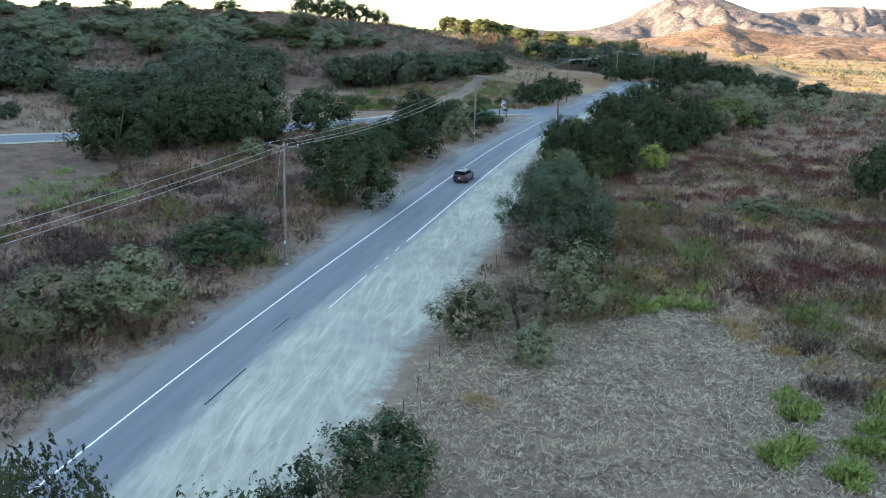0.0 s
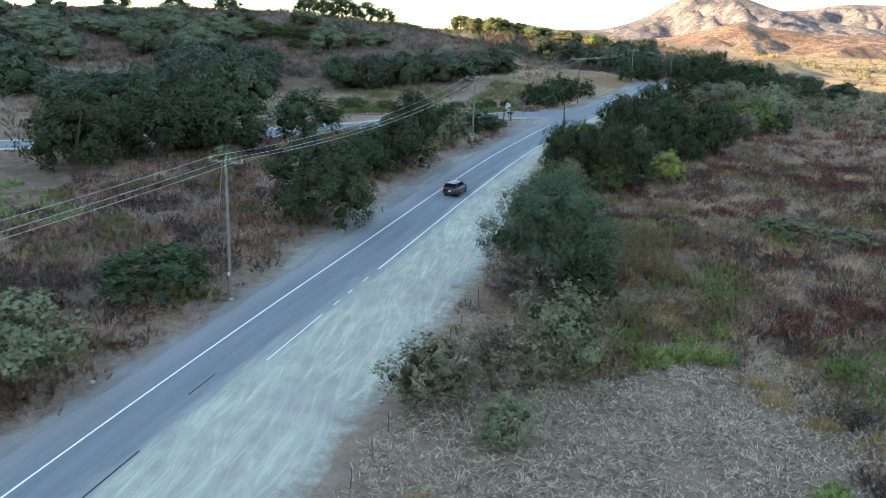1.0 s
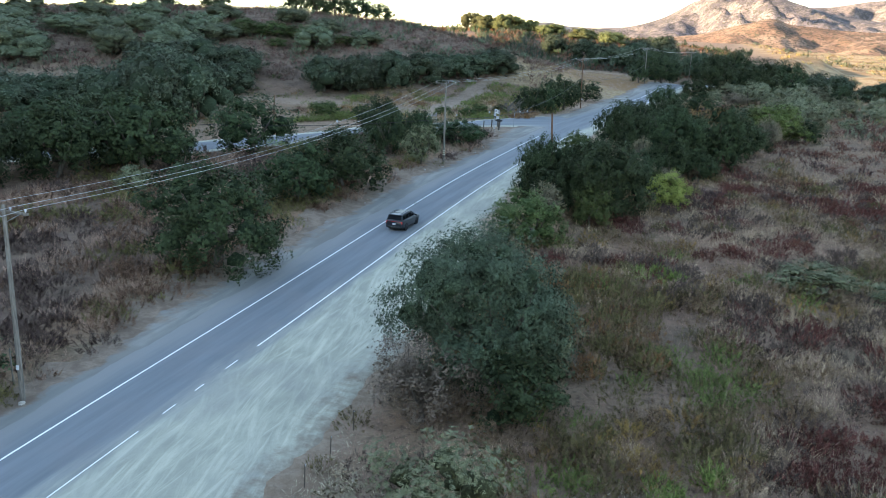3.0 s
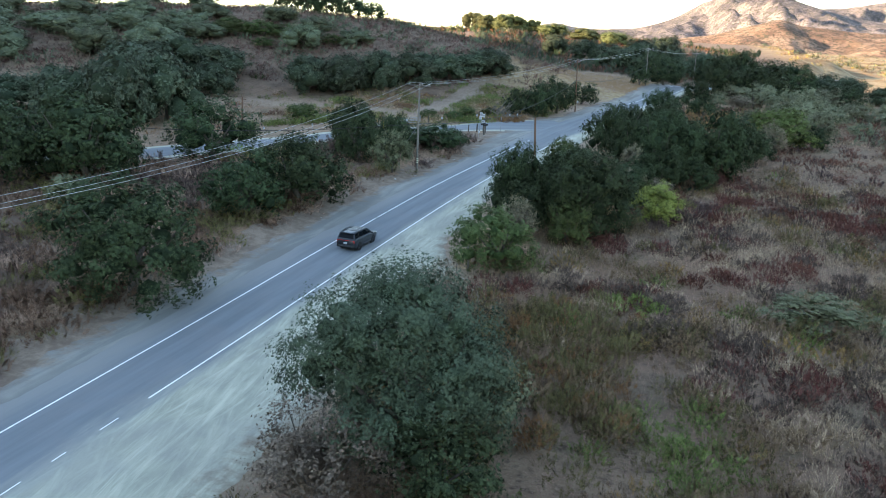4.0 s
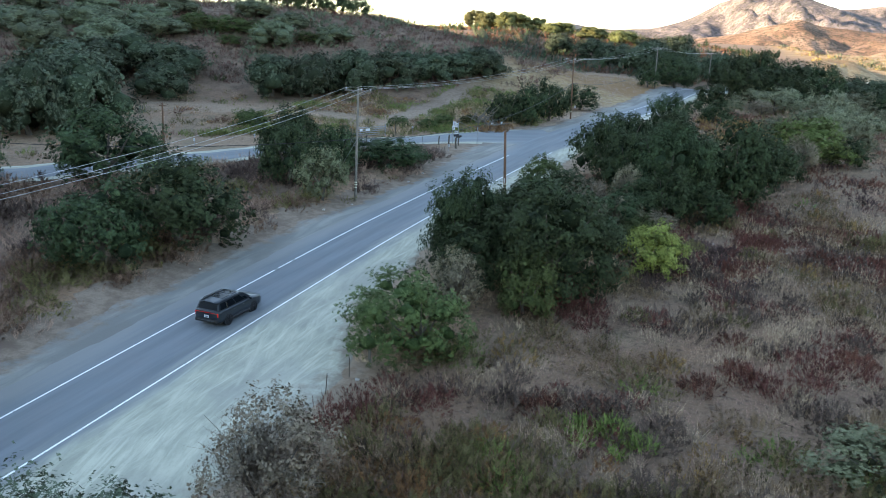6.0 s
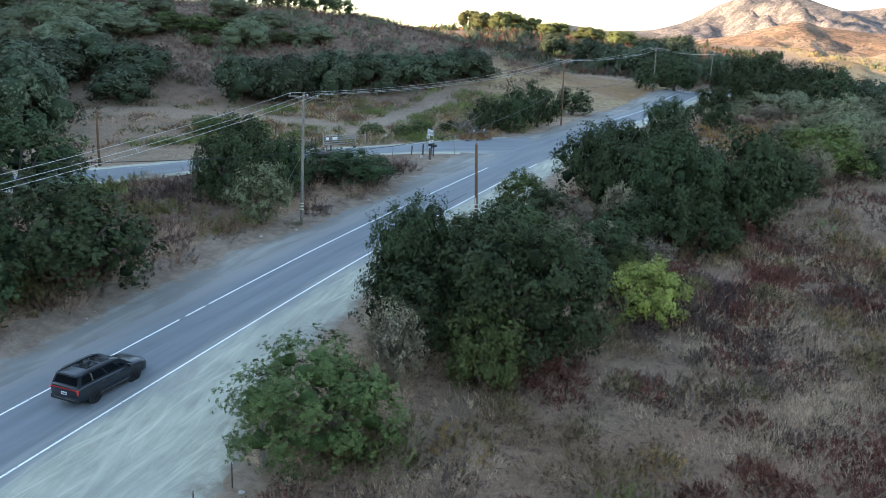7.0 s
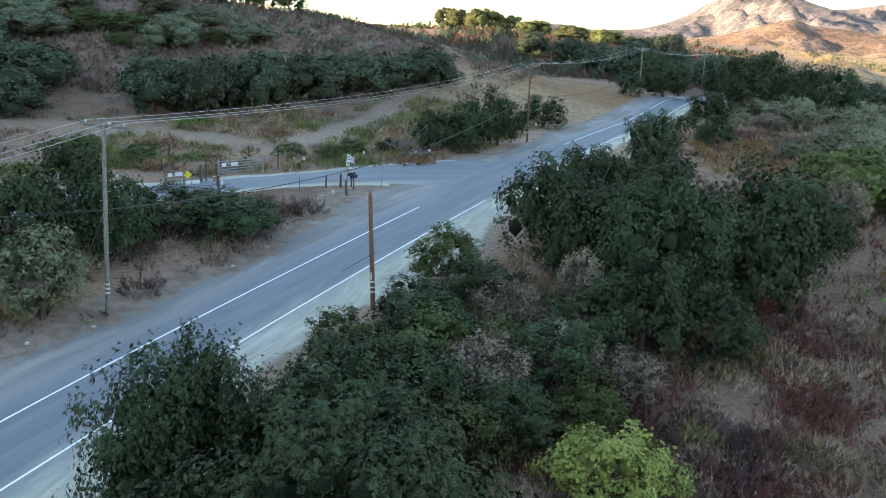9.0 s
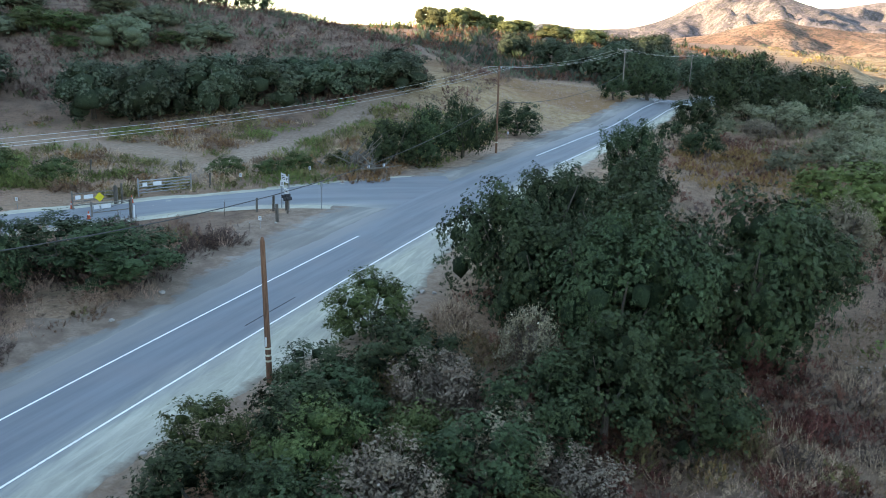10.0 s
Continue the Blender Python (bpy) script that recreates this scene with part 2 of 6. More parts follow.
BUSH_YELLOW = leaf_material("yellow_green_leaves", (0.15, 0.185, 0.045), (0.32, 0.37, 0.100), lace=16.0, gap=0.46, grain_scale=14.0)
SAGE = leaf_material("pale_dry_leaves", (0.115, 0.092, 0.062), (0.25, 0.198, 0.136), (0.42, 0.355, 0.275), 0.05)
SCRUB_BROWN = leaf_material("brown_scrub", (0.115, 0.060, 0.038), (0.27, 0.150, 0.097), lace=22.0)
SCRUB_RED = leaf_material("rust_red_scrub", (0.105, 0.040, 0.025), (0.24, 0.098, 0.060), lace=22.0)
SCRUB_TAN = leaf_material("tan_dry_grass", (0.29, 0.168, 0.118), (0.50, 0.305, 0.218), lace=24.0)
STRAW = leaf_material("dry_straw", (0.27, 0.200, 0.145), (0.50, 0.385, 0.285), gap=0.25)
SCRUB_GOLD = leaf_material("golden_scrub", (0.19, 0.105, 0.034), (0.39, 0.225, 0.080), lace=20.0)
SCRUB_GREEN = leaf_material("low_green_weeds", (0.090, 0.124, 0.032), (0.225, 0.285, 0.084), lace=16.0)
SCRUB_OLIVE = leaf_material("olive_scrub", (0.080, 0.066, 0.026), (0.21, 0.170, 0.068), lace=20.0)
FLOWER = leaf_material("dry_flower_heads", (0.30, 0.25, 0.21), (0.58, 0.53, 0.46), gap=0.4)
WEED = leaf_material("bright_weed_leaves", (0.105, 0.170, 0.040), (0.26, 0.37, 0.100), gap=0.4)
SCRUB_MAUVE = leaf_material("mauve_brown_scrub", (0.062, 0.038, 0.030), (0.150, 0.094, 0.074), lace=22.0)
SCRUB_RUSSET = leaf_material("russet_hill_scrub", (0.110, 0.070, 0.054), (0.250, 0.160, 0.122), lace=16.0)
# oak leaves made lighter and yellower: low sunlight painted into the colour
OAK_SUNLIT = leaf_material("sunlit_oak_leaves", (0.068, 0.074, 0.030), (0.165, 0.160, 0.064))
# foliage inside the crowns, behind the outer sprays, its shade painted as darker colours
INSIDE_SHADE = {}
for own, dark, light in ((OAK, (0.013, 0.022, 0.012), (0.030, 0.044, 0.023)), (OAK_SOFT, (0.022, 0.033, 0.020), (0.050, 0.066, 0.038)), (OAK_FAR, (0.018, 0.029, 0.017), (0.046, 0.062, 0.036)), (OAK_HILL_LIT, (0.045, 0.056, 0.036), (0.110, 0.126, 0.078)), (OAK_GREY, (0.034, 0.038, 0.020), (0.080, 0.084, 0.044)), (OAK_PALE, (0.060, 0.064, 0.038), (0.130, 0.132, 0.078)),
                         (BUSH_GREEN, (0.026, 0.040, 0.016), (0.058, 0.082, 0.030)), (BUSH_FRESH, (0.036, 0.056, 0.018), (0.085, 0.120, 0.038)), (BUSH_YELLOW, (0.070, 0.090, 0.026), (0.15, 0.18, 0.050)), (OAK_SUNLIT, (0.045, 0.050, 0.020), (0.10, 0.10, 0.04))):
    INSIDE_SHADE[own.name] = leaf_material("shaded_inner_" + own.name, dark, light, lace=0.0, grain_scale=9.0)
TWIG = plain("dry_twigs", (0.22, 0.175, 0.135), 0.9, 0.0, 0.5, 3.0, 0.1)
BARK = wood_material("oak_bark", (0.055, 0.045, 0.036), (0.14, 0.12, 0.10))
POLE_GREY = wood_material("weathered_pole_wood", (0.11, 0.095, 0.08), (0.24, 0.21, 0.18))
POLE_BROWN = wood_material("brown_pole_wood", (0.10, 0.050, 0.030), (0.20, 0.105, 0.065))
METAL = plain("galvanised_metal", (0.34, 0.35, 0.36), 0.45, 0.8)
WIRE = plain("aluminium_cable", (0.55, 0.55, 0.55), 0.5, 0.3)
WIRE_DARK = plain("black_cable", (0.03, 0.03, 0.03), 0.6)
WHITE = plain("white_sheet_metal", (0.75, 0.76, 0.76), 0.4, 0.0, 0.08)
RUST = plain("rusty_post_metal", (0.09, 0.065, 0.05), 0.8)

# ---- the lie of the land ----
# plan of the road: y, left line x, height
ROAD_Y = (-60, -20, 10, 30, 50, 70, 90, 110, 130, 150, 170, 190, 220, 260, 300, 360, 460)
ROAD_X = (-17.5, -18.5, -20.6, -22.2, -23.2, -23.6, -23.5, -22.9, -21.7, -20.0, -17.8, -15.4, -11.9, -6.8, 1.5, 22, 70)
ROAD_Z = (-1.2, -1.1, -1.0, -0.95, -0.85, -0.55, 0.2, 1.1, 1.85, 2.6, 3.15, 3.5, 3.7, 3.6, 3.3, 3.0, 2.5)
RIDGE = ((-900, 150, 34), (-420, 190, 22.0), (-200, 215, 18.5), (-120, 235, 20.5), (-82, 240, 18.2), (-62, 240, 14.0), (-48, 240, 10.8), (-30, 248, 7.0))


def spline(y, xs, ys):
    """Smooth interpolation through knots (monotone-free Catmull-Rom)."""
    y = np.asarray(y, float)
    xs, ys = np.asarray(xs, float), np.asarray(ys, float)
    m = np.gradient(ys, xs)
    i = np.clip(np.searchsorted(xs, y) - 1, 0, len(xs) - 2)
    h = xs[i + 1] - xs[i]
    s = np.clip((y - xs[i]) / h, 0, 1)
    return ((2 * s**3 - 3 * s**2 + 1) * ys[i] + (s**3 - 2 * s**2 + s) * h * m[i] + (3 * s**2 - 2 * s**3) * ys[i + 1] + (s**3 - s**2) * h * m[i + 1])


def step(a, b, x):
    s = np.clip((np.asarray(x, float) - a) / (b - a), 0, 1)
    return s * s * (3 - 2 * s)


def road_x(y):
    return spline(y, ROAD_Y, ROAD_X)


def road_z(y):
    return spline(y, ROAD_Y, ROAD_Z)


def waves(x, y):
    return (0.16 * np.sin(x * 0.31 + 1.3 * np.sin(y * 0.17)) * np.sin(y * 0.27 + 0.8) + 0.07 * np.sin(x * 0.83 + 2 + y * 0.4) * np.sin(y * 0.71 - x * 0.2)
            + 0.03 * np.sin(x * 2.1 + y * 1.3) * np.sin(y * 1.9 - x * 0.7))


def ground_z(x, y):
    x, y = np.asarray(x, float), np.asarray(y, float)
    d = x - road_x(y) - 1.85
    zr = road_z(y)
    field = np.interp(y, (-50, 60, 100, 130, 160, 200, 300, 600, 1500), (-0.9, -0.2, 0.1, 0.5, 1.4, 2.4, 2.2, 0.0, 6.0))
    z = zr + (field - zr) * step(9, 22, d)
    left = np.interp(y, (-50, 50, 90, 120, 160, 200, 260, 400), (-1.2, -0.7, 0.6, 1.4, 2.4, 3.4, 6.0, 10.0))
    z = z + (left - zr) * step(7, 26, -d)
    # low bank beside the road
    z = z + 0.45 * np.exp(-(((-d) - 9.5) / 2.6) ** 2) * step(45, 70, y) * (1 - step(128, 140, y))
    # hill behind the side road
    best, top = np.full(np.shape(z), 1e9), np.zeros(np.shape(z))
    for (ax, ay, az), (bx, by, bz) in zip(RIDGE, RIDGE[1:]):
        ux, uy = bx - ax, by - ay
        s = np.clip(((x - ax) * ux + (y - ay) * uy) / (ux * ux + uy * uy), 0, 1)
        q = np.hypot(x - ax - s * ux, y - ay - s * uy)
        near = q < best
        best, top = np.where(near, q, best), np.where(near, az + s * (bz - az), top)
    width = np.interp(x, (-200, -100, -60, -30), (90, 78, 60, 40))
    width = width + (120 - width) * step(238, 300, y) * step(6, 34, -d)
    s = np.clip(1 - best / width, 0, 1)
    z = z + np.maximum(top - z, 0) * (0.35 * s + 0.65 * s * s * (3 - 2 * s))
    # rough ground away from the road
    z = z + waves(x, y) * step(6.5, 13, np.abs(d + 1.5)) * (0.6 + 0.9 * step(60, 200, np.abs(d)))
    # wooded rise behind the meadow
    z = z + np.interp(x, (-160, -110, -70, -40, -15, 8), (4.0, 7.0, 7.0, 5.4, 3.6, 0.0)) * step(284, 345, y) * step(520, 420, y)
    # far country
    r = np.hypot(x, y)
    z = z + 10 * step(500, 1600, r) * (0.5 + 0.5 * np.sin(x * 0.004 + 1) * np.sin(y * 0.003))
    return z


def part(name, data, material, parent=None, label="", smooth=False):
    """Links a bmesh or mesh as one object, under a thing or part if given."""
    if isinstance(data, bmesh.types.BMesh):
        me = bpy.data.meshes.new(name)
        data.to_mesh(me)
        data.free()
    else:
        me = data
    for m in material if isinstance(material, (list, tuple)) else (material,):
        me.materials.append(m)
    if smooth:
        me.shade_smooth()
    ob = new(name, me)
    if parent:
        ob.parent = parent
    if label:
        ob["label"] = label
    return ob


def quads_mesh(name, verts, faces, uvs=None):
    """A mesh from numpy arrays: verts (n, 3), faces (m, 4)."""
    me = bpy.data.meshes.new(name)
    nv, nf = len(verts), len(faces)
    me.vertices.add(nv)
    me.vertices.foreach_set("co", np.asarray(verts, np.float32).ravel())
    me.loops.add(nf * 4)
    me.loops.foreach_set("vertex_index", np.asarray(faces, np.int32).ravel())
    me.polygons.add(nf)
    me.polygons.foreach_set("loop_start", np.arange(0, nf * 4, 4, dtype=np.int32))
    if uvs is not None:
        layer = me.uv_layers.new(name="UVMap")
        layer.data.foreach_set("uv", np.asarray(uvs, np.float32)[np.asarray(faces).ravel()].ravel())
    me.update(calc_edges=True)
    me.validate()
    return me


def grid_faces(rows, cols):
    i = np.arange((rows - 1) * cols).reshape(rows - 1, cols)[:, :-1].ravel()
    return np.c_[i, i + 1, i + cols + 1, i + cols]


def spread(lo, hi, near_lo, near_hi, near, far):
    """Grid lines: evenly spaced near the road, growing further apart away from it."""
    mid = np.arange(near_lo, near_hi, near)
    a, b, out_a, out_b, s = near_lo, near_hi, [], [], near
    while a > lo or b < hi:
        s = min(s * 1.13, far)
        a, b = a - s, b + s
        if a > lo - far:
            out_a.append(a)
        if b < hi + far:
            out_b.append(b)
    return np.r_[out_a[::-1], mid, out_b]


def land_z(x, y):
    """The near ground, and the western hill that shades it."""
    z = ground_z(x, y)
    end = y - 0.29 * (x + 600)
    west = 330 * step(-480, -760, x) * step(-1500, -1000, x) * step(190, 110, end)
    # unseen eastern rise, added to block bright low sky from the car's reflections
    east = 170 * step(750, 1300, x) * step(2300, 1600, y)
    return z + west + east


def near_path(x, y, pts):
    best = np.full(np.shape(x), 1e9)
    for (ax, ay), (bx, by) in zip(pts, pts[1:]):
        ux, uy = bx - ax, by - ay
        s = np.clip(((x - ax) * ux + (y - ay) * uy) / (ux * ux + uy * uy), 0, 1)
        best = np.minimum(best, np.hypot(x - ax - s * ux, y - ay - s * uy))
    return best


TRAIL = ((-44, 160), (-47, 185), (-47, 205), (-41, 216), (-47, 232), (-58, 255), (-75, 285))
SIDE = ((-150, 22), (-112, 58), (-83, 88), (-61, 110), (-51, 126), (-44, 138.5), (-36, 148), (-27.5, 154.5), (-18.5, 159.5))
CLEARING = ((-100, 168), (-80, 163), (-62, 166), (-48, 163))


def patches(x, y, scale, seed):
    return np.sin(x / scale + seed) * np.sin(y / scale * 0.8 + 1.7 * seed) + 0.6 * np.sin(x / scale * 2.3 - y / scale * 1.9 + seed * 3)


def beyond(x, y):
    """1 on the far side of the side road."""
    line = np.interp(x, [p[0] for p in SIDE], [p[1] for p in SIDE])
    return step(0, 6, y - line) * step(-20, -26, x)


def build_ground():
    xs = spread(-3200, 4200, -105, 45, 1.15, 160.0)
    ys = spread(-1500, 4600, -10, 230, 1.15, 160.0)
    gx, gy = np.meshgrid(xs, ys)
    gz = land_z(gx, gy)
    gz -= 0.4 * step(6.5, 5.0, np.abs(gx - road_x(gy) - 1.85)) * step(222, 228, gy) * step(440, 430, gy)
    me = quads_mesh("ground", np.c_[gx.ravel(), gy.ravel(), gz.ravel()], grid_faces(len(ys), len(xs)))
    d = gx - road_x(gy) - 1.85
    wob = 1.5 * np.sin(gx * 0.5 + gy * 0.3) + 1.2 * np.sin(gy * 0.45 - gx * 0.2)
    bare = np.clip(1 - (near_path(gx, gy, TRAIL) + wob * 0.6 - 2.0) / 3.0, 0, 1)
    bare = np.maximum(bare, 0.6 * np.clip(1 - (near_path(gx, gy, CLEARING) + wob - 2) / 4, 0, 1))
    bare = np.maximum(bare, 0.8 * np.where(d > 0, step(2.5, 0.0, d - right_edge(gy)), step(2.5, 0.0, left_edge(gy) - d)))
    bare = np.maximum(bare, 0.35 * beyond(gx, gy) * step(186, 172, gy) * (0.5 + 0.5 * np.tanh(1.4 * patches(gx, gy, 9.0, 2.0) + 0.5)))
    gold = step(30, 15, np.hypot((gx + 31) * 0.9, (gy - 238) * 0.5)) * step(200, 215, gy) + step(300, 420, gy) * step(-10, 40, gx)
    patch = 0.5 + 0.5 * np.tanh(1.5 * patches(gx, gy, 5.0, 1.0))
    scrub = 1.0 * step(10.0, 13.5, -d + wob * 0.4) * step(178, 170, gy) * (1 - bare) * (1 - 0.85 * beyond(gx, gy)) + (0.15 + 0.45 * patch) * step(12, 15, d) * step(46, 54, gy + wob) * step(230, 180, gy)
    scrub = scrub + step(165, 185, gy) * step(-40, -55, gx) + step(500, 800, np.hypot(gx, gy)) * step(0, -100, gx)
    scrub = scrub + step(258, 270, gy) * step(40, 8, gx) * step(-150, -100, gx)
    gold = gold * (1 - step(258, 270, gy) * step(40, 8, gx))
    cover = np.stack([bare.ravel(), np.clip(gold.ravel(), 0, 1), np.clip(scrub.ravel(), 0, 1), np.ones(bare.size)], 1)
    layer = me.color_attributes.new("cover", "FLOAT_COLOR", "POINT")
    layer.data.foreach_set("color", cover.astype(np.float32).ravel())
    thatch = step(55, 49, gy + wob) * step(17, 12, gx + wob * 0.8 + 0.15 * (gy - 40)) * step(right_edge(gy) - 0.5, right_edge(gy) + 1.5, d)
    mown = me.attributes.new("thatch", "FLOAT", "POINT")
    mown.data.foreach_set("value", thatch.astype(np.float32).ravel())
    tagged(part("ground", me, GROUND, smooth=True), "dry brown ground with sparse grass", "ground", kind="structure")


def ribbon(name, ya, yb, left, right, lift, material, columns=2, every=1.0, dip=(0.0, 0.0), swept=None):
    """A strip along the main road between two lateral offsets (numbers or functions of y)."""
    ys = np.linspace(ya, yb, max(2, int((yb - ya) / every) + 1))
    lo = left(ys) if callable(left) else np.full(len(ys), float(left))
    hi = right(ys) if callable(right) else np.full(len(ys), float(right))
    s = np.linspace(0, 1, columns)
    d = lo[:, None] + (hi - lo)[:, None] * s
    y = np.repeat(ys[:, None], columns, 1)
    x = road_x(y) + 1.85 + d
    z = ground_z(x, y) + lift
    z[:, 0] -= dip[0]
    z[:, -1] -= dip[1]
    me = quads_mesh(name, np.c_[x.ravel(), y.ravel(), z.ravel()], grid_faces(len(ys), columns), np.c_[d.ravel(), y.ravel()])
    rim = me.attributes.new("rim", "FLOAT", "POINT")
    rim.data.foreach_set("value", np.repeat(s[None, :], len(ys), 0).astype(np.float32).ravel())
    if swept is not None:
        layer = me.attributes.new("swept", "FLOAT", "POINT")
        layer.data.foreach_set("value", swept(d, y).astype(np.float32).ravel())
    return part(name, me, material)


def wobble(y, seed):
    return 0.5 * np.sin(y * 0.55 + seed) + 0.35 * np.sin(y * 1.31 + seed * 2.1) + 0.25 * np.sin(y * 2.9 + seed * 0.7) + 0.18 * np.sin(y * 5.3 + seed)


def left_edge(y):
    return -np.interp(y, (-60, 30, 38, 55, 68, 88, 105, 118, 128, 140, 150, 163, 172, 200, 260, 330), (6.2, 6.0, 5.0, 5.0, 6.8, 6.8, 7.0, 5.6, 5.4, 8.2, 9, 9, 6.6, 8.0, 6.4, 5)) + 0.6 * wobble(y, 1.0)


def right_edge(y):
    return np.interp(y, (-60, 20, 85, 92, 100, 112, 122, 130, 137, 145, 180, 220, 330), (9.2, 9.6, 10.2, 6.6, 6.2, 4.8, 5.0, 7.2, 6.4, 5.0, 4.2, 4.0, 4.0)) + 0.38 * wobble(y, 3.0)


def build_road():
    tagged(ribbon("earth_verge", 20, 170, lambda y: left_edge(y) - 1.6 - 0.9 * step(58, 70, y) + wobble(y * 1.7, 9.0), lambda y: left_edge(y) + 0.8, 0.022, BANK, 6, 0.5, (0.08, 0.0)), "bare brown earth along the road verge", "verge", kind="structure")
    tagged(ribbon("gravel_shoulder", -60, 330, lambda y: left_edge(y), -3.6, 0.035, GRAVEL, 6, 0.5, (0.07, 0.0)), "grey packed gravel shoulder along the road", "shoulder", kind="structure")
    tagged(ribbon("dirt_shoulder", -60, 330, 2.3, lambda y: right_edge(y), 0.035, DUST, 12, 0.5, (0.0, 0.09)), "wide pale dirt pull-out with tyre swirls", "shoulder", kind="structure")
    tagged(ribbon("road", -60, 420, lambda y: -4.3 + 0.15 * wobble(y, 5), lambda y: 3.2 + 0.3 * wobble(y, 7), 0.05, ASPHALT, 10, 0.5, (0.03, 0.03), lambda d, y: step(0.5, -1.0, d) * step(148, 153, y) * step(171, 165, y)), "grey worn asphalt road dusted at the edges", "road", kind="structure")
    for name, spans, off in (("road_line", ((-50, 97.0), (97.5, 99.2), (99.5, 143.5), (181, 330)), -1.87), ("road_line", ((-50, 8), (44, 51.8), (53.6, 54.6), (56.2, 57.0), (59.0, 60.2), (62.3, 148), (176, 330)), 1.87)):
        for a, b in spans:
            half = 0.035 if off > 0 and a < 62 else 0.055
            tagged(ribbon(name, a, b, off - half, off + half, 0.058, PAINT, 2), "worn white painted road edge line", "road marking", kind="structure")


def path_ribbon(name, pts, half, lift, material, columns=5, every=1.0):
    pts = np.array(pts, float)
    seg = np.r_[0, np.cumsum(np.hypot(*np.diff(pts, axis=0).T))]
    s = np.linspace(0, seg[-1], int(seg[-1] / every))
    x, y = spline(s, seg, pts[:, 0]), spline(s, seg, pts[:, 1])
    tx, ty = np.gradient(x), np.gradient(y)
    n = np.hypot(tx, ty)
    w = half(s / seg[-1]) if callable(half) else np.full(len(s), half)
    k = np.linspace(-1, 1, columns)
    d = w[:, None] * k
    gx, gy = x[:, None] + d * (ty / n)[:, None], y[:, None] - d * (tx / n)[:, None]
    me = quads_mesh(name, np.c_[gx.ravel(), gy.ravel(), (ground_z(gx, gy) + lift).ravel()], grid_faces(len(s), columns), np.c_[(d * 0.55).ravel(), np.repeat(s, columns)])
    rim = me.attributes.new("rim", "FLOAT", "POINT")
    rim.data.foreach_set("value", np.tile(np.abs(k) * 0.8, len(s)).astype(np.float32))
    layer = me.attributes.new("swept", "FLOAT", "POINT")
    layer.data.foreach_set("value", np.repeat(step(0.93, 0.98, s / seg[-1]), columns).astype(np.float32))
    return part(name, me, material)


def build_side_road():
    tagged(path_ribbon("dirt_shoulder", SIDE, lambda s: 3.9 + 3.5 * step(0.9, 1.0, s), 0.03, DUST, 7), "pale dirt edge of the side road", "shoulder", kind="structure")
    tagged(path_ribbon("side_road", SIDE, lambda s: 2.6 + 4.2 * step(0.9, 1.0, s), 0.045, ASPHALT, 7), "narrow asphalt side road joining the main road", "road", kind="structure")


build_ground()
build_road()
build_side_road()


def mountain(name, knots, y0, depth, seed, label, material=MOUNTAIN):
    """A range along x: knots of (x, height), falling off towards the viewer and behind."""
    kx, kz = np.array(knots).T
    xs = np.linspace(kx[0], kx[-1], 220)
    ss = np.linspace(-1, 0.6, 64)
    gx, gs = np.meshgrid(xs, ss)
    top = spline(gx, kx, kz)
    fall = np.where(gs < 0, np.clip(1 + gs, 0, 1) ** 1.15, 1 - (gs / 0.6) ** 2)
    gy = y0 + gs * depth
    z = np.empty(gx.shape)
    for i in range(gx.shape[0]):
        for j in range(gx.shape[1]):
            p = Vector((gx[i, j] / 190 + seed, gy[i, j] / 260, seed))
            ridge = 1 - abs(noise.noise(p)) * 2
            small = noise.fractal(p * 3.1, 0.9, 2.0, 5) + 0.8 * (0.5 - abs(noise.noise(p * 2.6 + Vector((4, 9, 1)))))
            gully = 0.5 - abs(noise.noise(p * 6.3 + Vector((gs[i, j] * 2, 3, 1))))
            z[i, j] = ridge * 0.50 + small * 0.17 + gully * 0.08
    mask = np.clip(fall * (1 - fall) * 4, 0.06, 1)
    gz = -4 + (top + 4) * np.clip(fall, 0, 1) + top * (z - 0.38) * mask
    me = quads_mesh(name, np.c_[gx.ravel(), gy.ravel(), gz.ravel()], grid_faces(len(ss), len(xs)))
    tagged(part(name, me, material, smooth=True), label, "mountain", kind="structure")


MTN_A = ((-598, -6), (-467, 8), (-386, 21), (-300, 33), (-229, 39), (-182, 51), (-136, 69), (-98, 91), (-61, 110), (-30, 126), (28, 136), (91, 130), (143, 113), (194, 97), (256, 84), (301, 77), (456, 60), (700, 55), (1000, 50))
MTN_B = ((0, 60), (98, 99), (197, 123), (263, 128), (328, 135), (403, 148), (515, 158), (684, 150), (1000, 160), (1400, 120))
MTN_C = ((-230, -10), (-161, -4), (-105, 7), (-66, 18), (-20, 25), (17, 36), (45, 43), (67, 48), (89, 42), (126, 38), (181, 35), (269, 36), (393, 38), (600, 36))
MTN_D = ((-1316, -10), (-982, 0), (-787, 6), (-675, 18), (-585, 37), (-532, 47), (-460, 38), (-356, 33), (-221, 27), (0, 20))

mountain("mountain", MTN_A, 2200, 700, 3.1, "sunlit dry mountain with brushy slopes")
mountain("mountain", MTN_B, 3000, 700, 7.7, "hazy distant dry ridge")
mountain("mountain", MTN_C, 1300, 260, 11.3, "low rust-brown hill at the valley edge", RUST_HILL)
mountain("mountain", MTN_D, 2600, 500, 5.2, "distant ridge with haze painted into its pale blue colour", HAZE_TINT)


